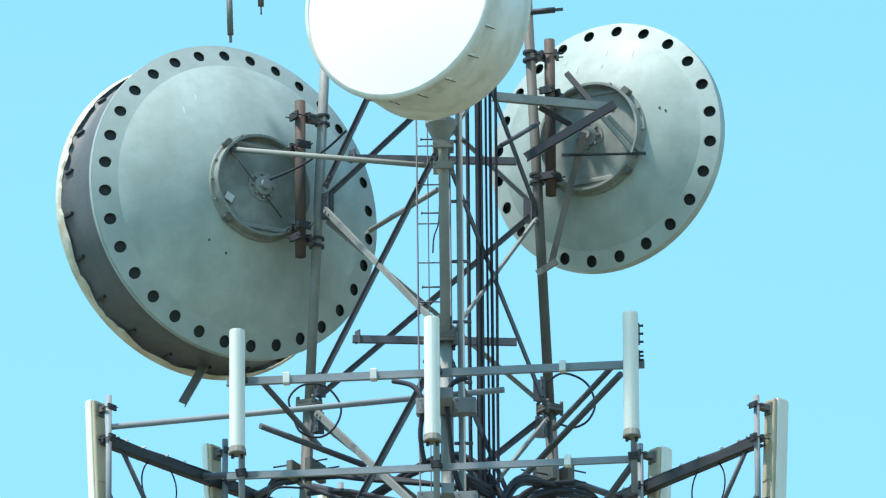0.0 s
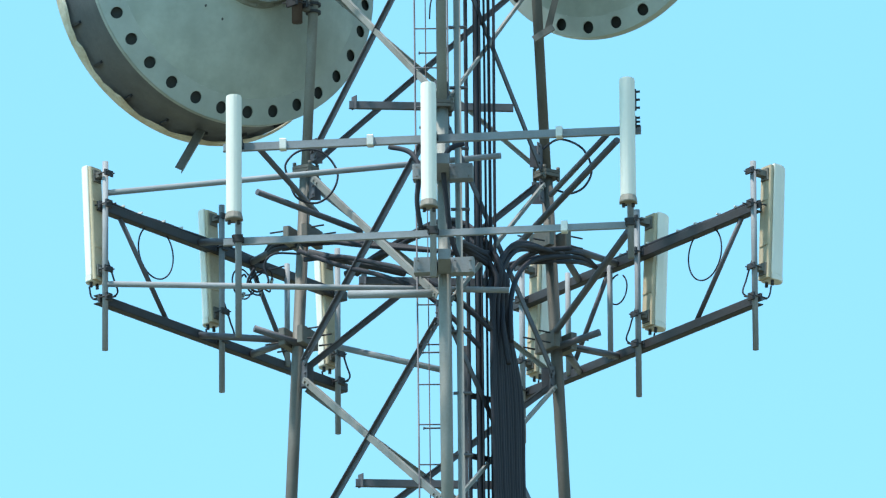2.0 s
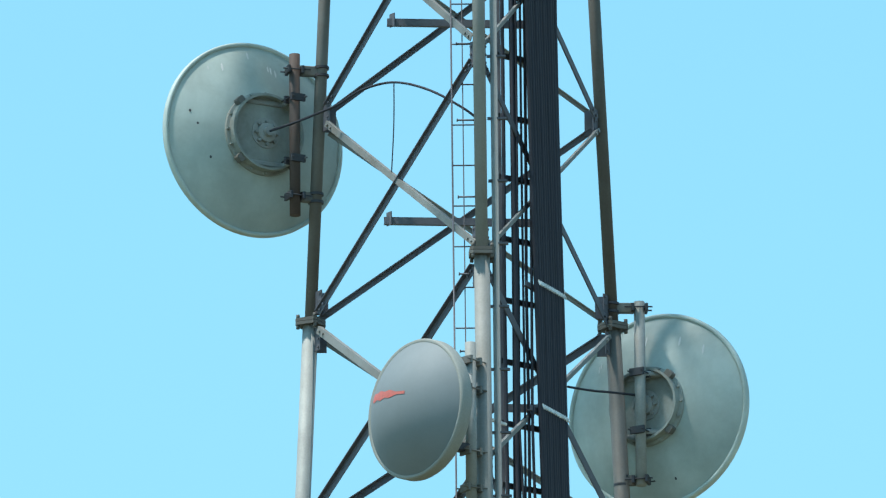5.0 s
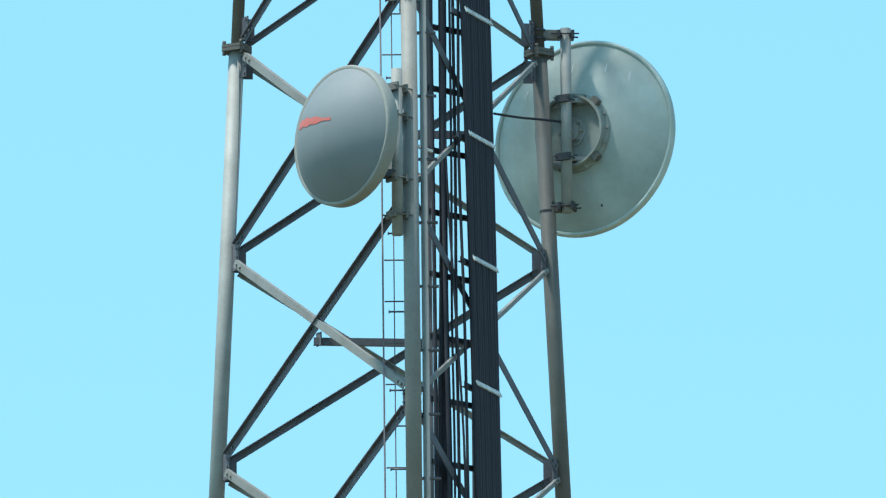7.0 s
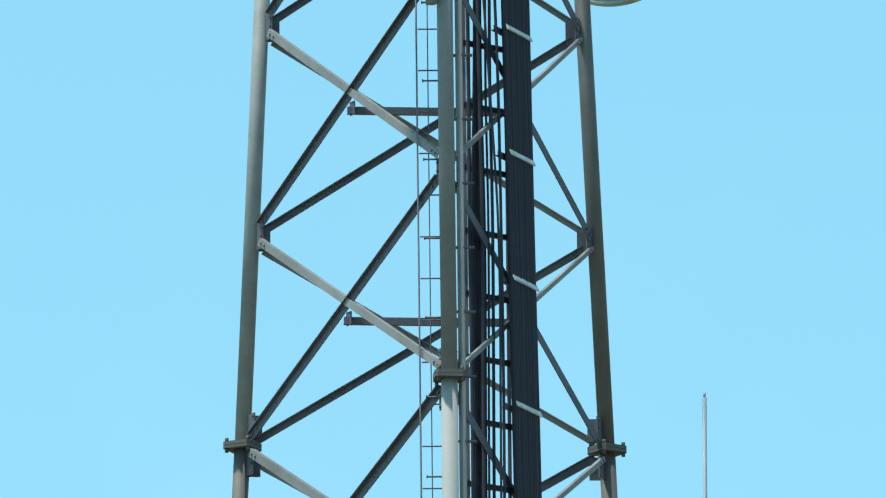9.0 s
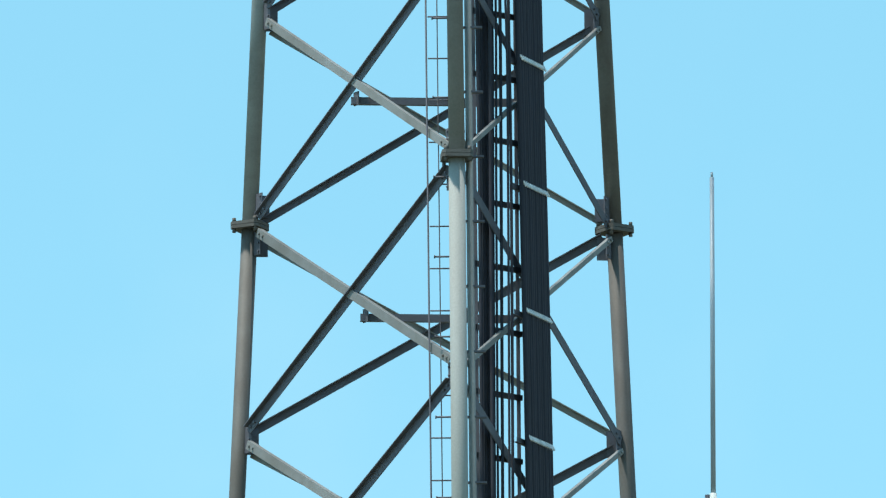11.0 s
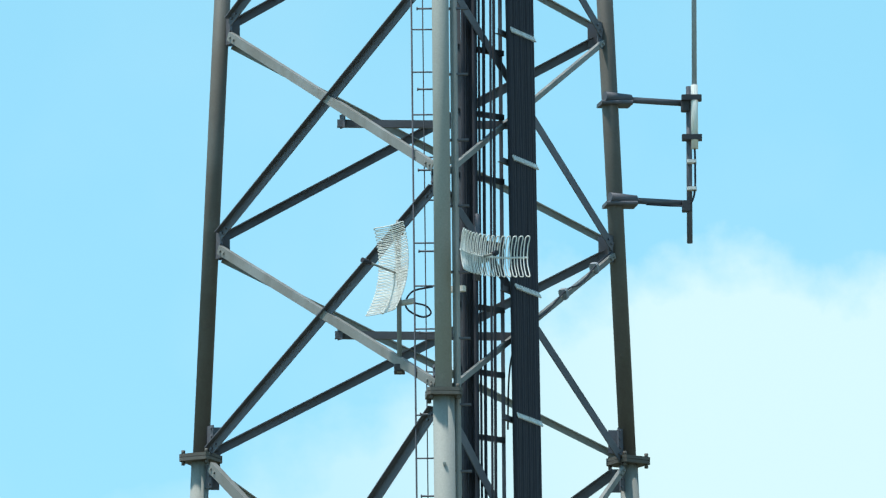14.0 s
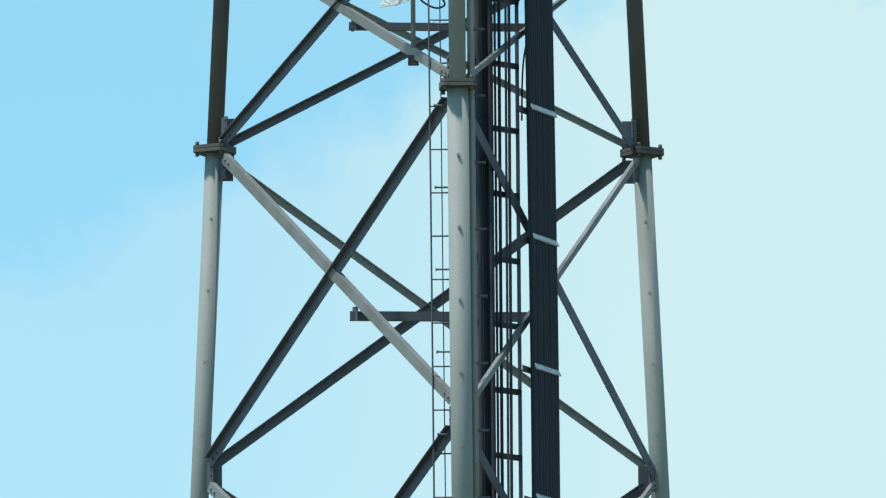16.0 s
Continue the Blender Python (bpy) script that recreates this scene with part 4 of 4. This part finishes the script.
# the two mounts that look away, each clamped to a rear leg
for side, name in ((-1, "left"), (1, "right")):
    if side < 0:
        near, far = Vector((-3.23, 0.0, 0)), Vector((-0.87, 2.93, 0))
    else:
        near, far = Vector((3.19, 0.12, 0)), Vector((0.82, 3.28, 0))
    d = (far - near).normalized()
    o = Vector((-d.y, d.x, 0)) * (1 if side < 0 else -1)
    mount = sector_mount("dark steel sector frame of two heavy pipes on a rear leg", ((near.x, near.y), (far.x, far.y)), DARK, "pipe")
    for s in (0.012, 0.475, 0.945):
        c = near.lerp(far, s) - o * 0.09
        pipe(mount, c + UP * 40.68, c + UP * 42.58, 0.029, PIPE, "antenna_pipe")
        for z in SECTOR_Z:
            clamp(mount, c + UP * z, UP, 0.032, o, mat=DARK)
        panel_antenna("tall cream panel antenna with a tan back on a sector frame", c + o * (0.1 if side < 0 else 0.14) + UP * (41.385 if side < 0 else 41.405), o, 1.165, PANEL_BACK, 0.175, 0.115 if side < 0 else 0.18, 0.05, False, 0.1 if side < 0 else 0.14)
        bm = bmesh.new()
        q = c + o * 0.2 + UP * 41.36
        hose(bm, [q, q - UP * 0.14 - o * 0.06, q - UP * 0.10 - o * 0.24 + d * 0.12, c + UP * 41.42 + d * 0.13, c + UP * 41.6 + d * 0.032], 0.009, 6)
        part("jumper_cable", bm, BLACK, mount)
    # web between the face bars
    for s0, s1 in ((0.095, 0.285) if side < 0 else (0.085, 0.275), (0.62, 0.78)):
        pipe(mount, near.lerp(far, s0) + UP * (SECTOR_Z[0] - 0.03), near.lerp(far, s1) + UP * (SECTOR_Z[1] + 0.03), 0.024, BRACE, "web_bar")
    for s in (0.752,) if side < 0 else (0.6, 0.77):
        pipe(mount, near.lerp(far, s) - o * 0.05 + UP * 41.2, near.lerp(far, s) - o * 0.05 + UP * 42.25, 0.027, PIPE, "web_bar")
    # black feeders lashed to the upper bar, hanging in slack loops
    for k in range(3):
        bm = bmesh.new()
        pts = [near.lerp(far, s) + UP * (42.15 + 0.055 + 0.012 * math.sin(s * 23 + k)) + o * (0.02 * k - 0.02) for s in (0.03 + 0.1 * k, 0.2 + 0.1 * k, 0.4, 0.55, 0.66)]
        q = leg(name, 41.95)
        pts += [Vector((q.x + 0.2 * side, q.y + 0.15, (41.95 if side < 0 else 41.85) + 0.05 * k)), Vector((q.x * 0.5, q.y * 0.5 - 0.1 * k, (41.85 if side < 0 else 41.62) - 0.05 * k)), Vector((0.45 if side < 0 else 0.55, -0.15 - 0.05 * k, 41.55 if side < 0 else 41.15))]
        hose(bm, pts, 0.023, 8)
        tagged(part("feeder_cable", bm, BLACK), "black feeder cable lashed along the sector frame", "cable", "sector feeders")
    for s, r in ((0.24 if side < 0 else 0.235, 0.265), (0.585, 0.15)):
        bm = bmesh.new()
        c = near.lerp(far, s)
        pts = [c + d * (r * math.cos(a)) * 0.98 + UP * (41.9 + r * math.sin(a)) for a in np.linspace(2.2, 7.2 if r > 0.2 else 7.9, 18)]
        hose(bm, pts, 0.008, 6)
        part("jumper_loop", bm, BLACK, mount)
    # pale ties round the lashed feeders, and a tangle of thin jumpers
    for s in (0.1, 0.17, 0.26, 0.33, 0.45, 0.56):
        c = near.lerp(far, s) + UP * (SECTOR_Z[0] + 0.075) - o * 0.01
        bm = bmesh.new()
        box(bm, along(c, c + d, UP), 0.02, 0.09, 0.014, 0.004)
        part("cable_tie", bm, TAPE, mount)
    for k, (s, r, dz) in enumerate(((0.585, 0.12, -0.27), (0.62, 0.09, -0.25), (0.655, 0.13, -0.17)) if side < 0 else ()):
        c = near.lerp(far, s) - o * (0.04 + 0.02 * k) + UP * (SECTOR_Z[0] + dz)
        bm = bmesh.new()
        pts = [c + d * (r * math.cos(a) * 0.9) + UP * (r * math.sin(a) * (1.1 if k % 2 else 0.85)) + o * 0.03 * math.sin(2 * a + k) for a in np.linspace(1.2 + k, 1.2 + k + 5.6, 16)]
        hose(bm, pts + [c + d * (0.18 + 0.05 * k) + UP * (0.26 - 0.02 * k)], 0.009, 6)
        jumper = part("coiled_jumper", bm, BLACK, mount)
        bm = bmesh.new()
        q = pts[9]
        box(bm, along(q, q + UP + d * 0.4, o), 0.03, 0.026, 0.05, 0.006)
        part("connector", bm, GALV_LIGHT, jumper)
    # clamp blocks and stand-off arms on the leg
    for z in (42.0, 40.98):
        l = leg(name, z)
        away = Vector((l.x, l.y, 0)).normalized()
        for k in (-1, 1):
            bm = bmesh.new()
            box(bm, Matrix.Translation(l + away * k * (LEG_R[7] + 0.05)) @ pose(0, 0, 0, 0, 0, math.degrees(math.atan2(away.y, away.x))), 0.07, 0.34, 0.17, 0.01)
            plate = part("clamp_plate", bm, WEATHERED, mount)
            for y in (-0.13, 0.13):
                for h in (-0.05, 0.05):
                    q = l + away * k * (LEG_R[7] + 0.08) + Vector((-away.y, away.x, 0)) * y + UP * h
                    bm = bmesh.new()
                    tube(bm, q - away * 0.03, q + away * k * 0.16, 0.009, 6)
                    part("bolt", bm, DARK, plate)
        for s in (0.4, 0.62) if side < 0 else (0.58, 0.74):
            e = near.lerp(far, s) + UP * (SECTOR_Z[0] if z > 41.5 else SECTOR_Z[1])
            pipe(mount, l + away * 0.08, e, 0.034, BRACE, "standoff_arm")
    l = leg(name, 40.95)
    pipe(mount, l + Vector((side * 0.42, -0.2, 0.08)), l + Vector((-side * 0.12, 0.0, -0.05)), 0.034, BRACE, "cross_pipe")

# slack feeder loops round the legs below the large dishes
for pts in (((-1.348, -0.200, 42.290), (-1.401, -0.200, 42.473), (-1.266, -0.200, 42.615), (-1.049, -0.200, 42.602), (-0.903, -0.200, 42.401), (-0.953, -0.200, 42.201), (-1.105, -0.200, 42.088), (-1.294, -0.200, 42.147), (-1.375, -0.200, 42.347)),
            ((1.067, 0.000, 42.682), (1.231, 0.000, 42.784), (1.447, 0.000, 42.691), (1.537, 0.000, 42.478), (1.470, 0.000, 42.307), (1.334, 0.000, 42.234), (1.198, 0.000, 42.269)),
            ((-0.395, -1.200, 42.312), (-0.207, -1.400, 42.193), (-0.116, -1.500, 41.989), (-0.140, -1.500, 41.679), (-0.104, -1.450, 41.413)),
            ((0.303, -1.600, 42.206), (0.169, -1.650, 42.134), (0.114, -1.650, 41.965), (0.138, -1.600, 41.643), (0.189, -1.500, 41.282), (0.305, -1.200, 41.041)),
            ((-1.700, -0.300, 41.405), (-1.765, -0.300, 41.264), (-1.674, -0.300, 41.167), (-1.566, -0.300, 41.263), (-1.603, -0.300, 41.433), (-1.511, -0.300, 41.546), (-1.271, 0.000, 41.642)),
            ((-1.221, 0.400, 41.716), (-0.892, 0.000, 41.611), (-0.566, -0.400, 41.421), (-0.242, -0.900, 41.171), (0.186, -1.000, 40.882), (0.559, -0.900, 40.573)),
            ((-1.275, 0.400, 41.802), (-0.893, 0.000, 41.526), (-0.458, -0.500, 41.246), (-0.029, -0.800, 40.948), (0.451, -0.900, 40.405)),
            ((1.334, 0.500, 41.844), (1.033, 0.300, 41.752), (0.812, 0.000, 41.542), (0.689, -0.400, 41.185), (0.668, -0.700, 40.693), (0.718, -0.800, 40.266)),
            ((1.333, 0.500, 41.758), (1.059, 0.300, 41.683), (0.866, 0.000, 41.484), (0.753, -0.400, 41.072), (0.747, -0.700, 40.523))):
    bm = bmesh.new()
    hose(bm, pts, 0.025 if len(pts) < 7 else 0.011, 8)
    tagged(part("slack_cable", bm, BLACK), "slack loop of black feeder cable beside the sector frames", "cable", "slack loops")

# feeder tails from the dish bosses to the tower
for pts in (((-1.582, 0.300, 44.886), (-1.294, 0.100, 44.947), (-1.019, 0.000, 45.101), (-0.842, -0.200, 45.202)),
            ((-1.871, 0.600, 38.454), (-1.641, 0.400, 38.472), (-1.370, 0.300, 38.552), (-1.207, 0.200, 38.594), (-0.990, 0.000, 38.672), (-0.680, -0.400, 38.627), (-0.342, -0.800, 38.426), (-0.023, -1.100, 38.155), (0.135, -1.100, 38.026)),
            ((1.624, 1.000, 35.916), (1.378, 0.700, 35.863), (1.188, 0.400, 35.799), (0.944, 0.000, 35.729)),
            ((-0.680, -0.400, 38.627), (-0.683, -0.400, 38.214), (-0.707, -0.400, 37.739))):
    bm = bmesh.new()
    hose(bm, pts, 0.012 if len(pts) != 3 else 0.006, 8)
    tagged(part("feeder_tail", bm, BLACK), "thin black feeder running from a dish into the tower", "cable", "feeder tails")

bm = bmesh.new()
hose(bm, [(0.058, -0.900, 44.208), (0.046, -0.900, 44.008), (0.002, -0.900, 43.865), (-0.010, -0.900, 43.705)], 0.008, 6)
tagged(part("loose_lead", bm, BLACK), "short loose black lead hanging beside the front leg", "cable")

# white tie tapes
for a, b in (((0.139, -1.750, 34.963), (0.349, -1.500, 34.953)), ((0.646, -0.600, 36.665), (0.915, -0.100, 36.628))):
    bm = bmesh.new()
    box(bm, along(a, b) @ Matrix.Translation((0, 0, (Vector(b) - Vector(a)).length / 2)), 0.025, 0.03, (Vector(b) - Vector(a)).length)
    tagged(part("cable_tie", bm, TAPE), "white plastic tie round the feeders", "cable tie", "cable ties")

# ---- whip antenna on two arms ----
whip = thing("whip_antenna", "tall pale fibreglass whip antenna on two steel arms", "whip antenna", at=(2.505, 1.35, 26.5))
bm = bmesh.new()
top, foot = Vector((2.585, 1.28, 31.02)), Vector((2.562, 1.28, 27.9))
tube(bm, foot, top, 0.024, 12, 0.021)
tube(bm, top, top + UP * 0.05, 0.012, 8)
part("radiator", bm, WHIP, whip, "pale blue-grey fibreglass radiator")
bm = bmesh.new()
tube(bm, (2.56, 1.28, 27.36), (2.562, 1.28, 27.97), 0.033, 14)
part("base_sleeve", bm, PANEL, whip)
bm = bmesh.new()
tube(bm, (2.505, 1.35, 26.47), (2.512, 1.35, 27.97), 0.027, 14)
part("support_pipe", bm, BRACE, whip)
for z in (27.85, 27.47):
    bm = bmesh.new()
    box(bm, Matrix.Translation((2.535, 1.3, z)), 0.19, 0.11, 0.05, 0.012)
    part("clamp", bm, DARK, whip)
for z in (27.83, 26.87):
    l = leg("right", z)
    e = Vector((2.505, 1.36, z - 0.02))
    d = (e - l).normalized()
    bm = bmesh.new()
    tube(bm, l + d * 0.02, e, 0.030, 14)
    part("arm", bm, BRACE, whip)
    bm = bmesh.new()
    tube(bm, l + d * -0.05 - Vector((0, 0.1, 0)), l + d * 0.2 - Vector((0, 0.02, 0)), 0.047, 14)
    box(bm, along(l + d * 0.05 - UP * 0.05, l + d, UP), 0.035, 0.24, 0.3, 0.01)
    part("leg_clamp", bm, BRACE, whip)
    bm = bmesh.new()
    box(bm, Matrix.Translation(e + Vector((-0.025, -0.02, -0.03))), 0.09, 0.1, 0.1, 0.015)
    part("end_clamp", bm, DARK, whip)
bm = bmesh.new()
hose(bm, [(2.56, 1.28, 27.36), (2.562, 1.29, 27.2), (2.555, 1.3, 26.95), (2.5, 1.3, 26.83), (2.35, 1.3, 26.82), (2.1, 1.27, 26.83)], 0.01, 8)
part("lead", bm, BLACK, whip)
for z in (27.24, 26.98):
    bm = bmesh.new()
    box(bm, Matrix.Translation((2.53, 1.3, z)), 0.09, 0.09, 0.03, 0.01)
    part("tape_band", bm, TAPE, whip)

# ---- two small wire-grid dishes ----
def grid_dish(label, centre, face, up, long_side, short_side, bars, focal):
    """A parabolic reflector of wire loops with a feed boom; the loops run along the short side."""
    g = thing("grid_dish", label, "grid antenna", "grid antennas", at=centre)
    m = along(centre, Vector(centre) + Vector(face), up)  # x: long side, y: short side, z: face

    def at(x, y):
        return m @ Vector((x, y, (x * x + y * y) / (4 * focal)))
    pitch = long_side / bars
    half = pitch * 0.27
    for i in range(bars):
        x = -long_side / 2 + (i + 0.5) * pitch
        hy = short_side / 2
        path = [at(x - half, y) for y in np.linspace(-hy, hy, 5)] + [at(x + half, y) for y in np.linspace(hy, -hy, 5)] + [at(x - half, -hy)]
        bm = bmesh.new()
        hose(bm, path, 0.0056, 6)
        part("wire_loop", bm, WHITE_WIRE, g)
    bm = bmesh.new()
    hose(bm, [at(p, 0) - Vector(face) * 0.008 for p in np.linspace(-long_side / 2, long_side / 2, 9)], 0.009, 6)
    part("spine", bm, WHITE_WIRE, g)
    bm = bmesh.new()
    tube(bm, m @ Vector((0, 0, -0.05)), m @ Vector((0, 0, focal * 0.95)), 0.011, 8)
    part("feed_boom", bm, GALV, g)
    bm = bmesh.new()
    tube(bm, m @ Vector((0, 0, focal * 0.8)), m @ Vector((0, 0, focal * 1.05)), 0.024, 10)
    part("feed_tip", bm, BLACK, g)
    bm = bmesh.new()
    box(bm, m @ Matrix.Translation((0, 0, -0.06)), 0.12, 0.09, 0.08, 0.01)
    part("back_bracket", bm, GALV, g)
    return g


g1 = grid_dish("small white wire-grid dish turned edge-on beside a brace", (-0.255, -1.750, 25.61), Vector((-0.72, -0.69, 0.16)).normalized(), (0.06, 0.1, 1), 0.86, 0.37, 28, 0.40)
g2 = grid_dish("small white wire-grid dish in front of the feeders", (0.555, -2.250, 25.66), Vector((0.56, -0.83, 0.0)).normalized(), (0.83, 0.56, 0), 0.75, 0.36, 16, 0.20)
pp = Vector((-0.221, -1.700, 25.636))
bm = bmesh.new()
tube(bm, (pp.x, pp.y, 24.690), (pp.x, pp.y, 26.109), 0.022, 12)
part("mast", bm, GALV, g1)
for y in (24.732, 26.030):
    bm = bmesh.new()
    box(bm, Matrix.Translation((pp.x, pp.y + 0.05, y)), 0.1, 0.22, 0.06, 0.01)
    tube(bm, (pp.x - 0.04, pp.y - 0.08, y), (pp.x - 0.04, pp.y + 0.2, y), 0.008, 6)
    tube(bm, (pp.x + 0.04, pp.y - 0.08, y), (pp.x + 0.04, pp.y + 0.2, y), 0.008, 6)
    part("clamp", bm, DARK, g1)
bm = bmesh.new()
a = Vector((-0.212, -1.650, 25.356))
box(bm, Matrix.Translation(a + Vector((0.07, 0, 0))) @ pose(0, 0, 0, 0, 80, 0), 0.05, 0.05, 0.13, 0.01)
part("junction", bm, TAPE, g1)
bm = bmesh.new()
hose(bm, [a + Vector((0.13, 0, -0.01)), a + Vector((0.24, 0, -0.04)), a + Vector((0.28, 0, -0.11)), a + Vector((0.2, 0, -0.14)), a + Vector((0.08, 0, -0.08)), a + Vector((0.05, 0, 0.0)), a + Vector((0.12, 0, 0.1)), a + Vector((0.3, 0.05, 0.15))], 0.009, 8)
part("lead", bm, BLACK, g1)
q2 = Vector((0.498, -1.900, 25.802))
bm = bmesh.new()
tube(bm, q2 - UP * 0.3, q2 + UP * 0.32, 0.022, 12)
part("mast", bm, BRACE, g2)
bm = bmesh.new()
box(bm, along(q2 + Vector((0.05, -0.12, -0.03)), q2 + UP * 9), 0.08, 0.3, 0.06, 0.01)
part("arm", bm, BRACE, g2)
bm = bmesh.new()
box(bm, Matrix.Translation((0.304, -2.000, 25.406)) @ pose(0, 0, 0, 0, 0, -20), 0.17, 0.06, 0.05, 0.01)
tagged(part("pale_clamp", bm, TAPE), "pale pipe clamp on the conduit beside the front leg", "clamp")
b0, b1 = leg("right", 26.416), leg("front", 24.384)
bm = bmesh.new()
hose(bm, [b0.lerp(b1, k) + FR_OUT * 0.05 + UP * h for k, h in ((0.06, 0.03), (0.15, 0.035), (0.24, -0.02), (0.33, 0.035), (0.45, -0.01), (0.55, 0.03), (0.62, -0.05), (0.66, -0.3), (0.67, -0.8))], 0.009, 6)
tagged(part("thin_cable", bm, BLACK), "thin black cable taped along a diagonal brace", "cable")
for k in (0.15, 0.33):
    c = b0.lerp(b1, k) + FR_OUT * 0.025
    bm = bmesh.new()
    box(bm, along(c, c + (b1 - b0), FR_OUT), 0.08, 0.105, 0.045, 0.015)
    tagged(part("tape_wrap", bm, PIPE), "grey tape wrapped round a diagonal brace", "tape", "tape wraps")
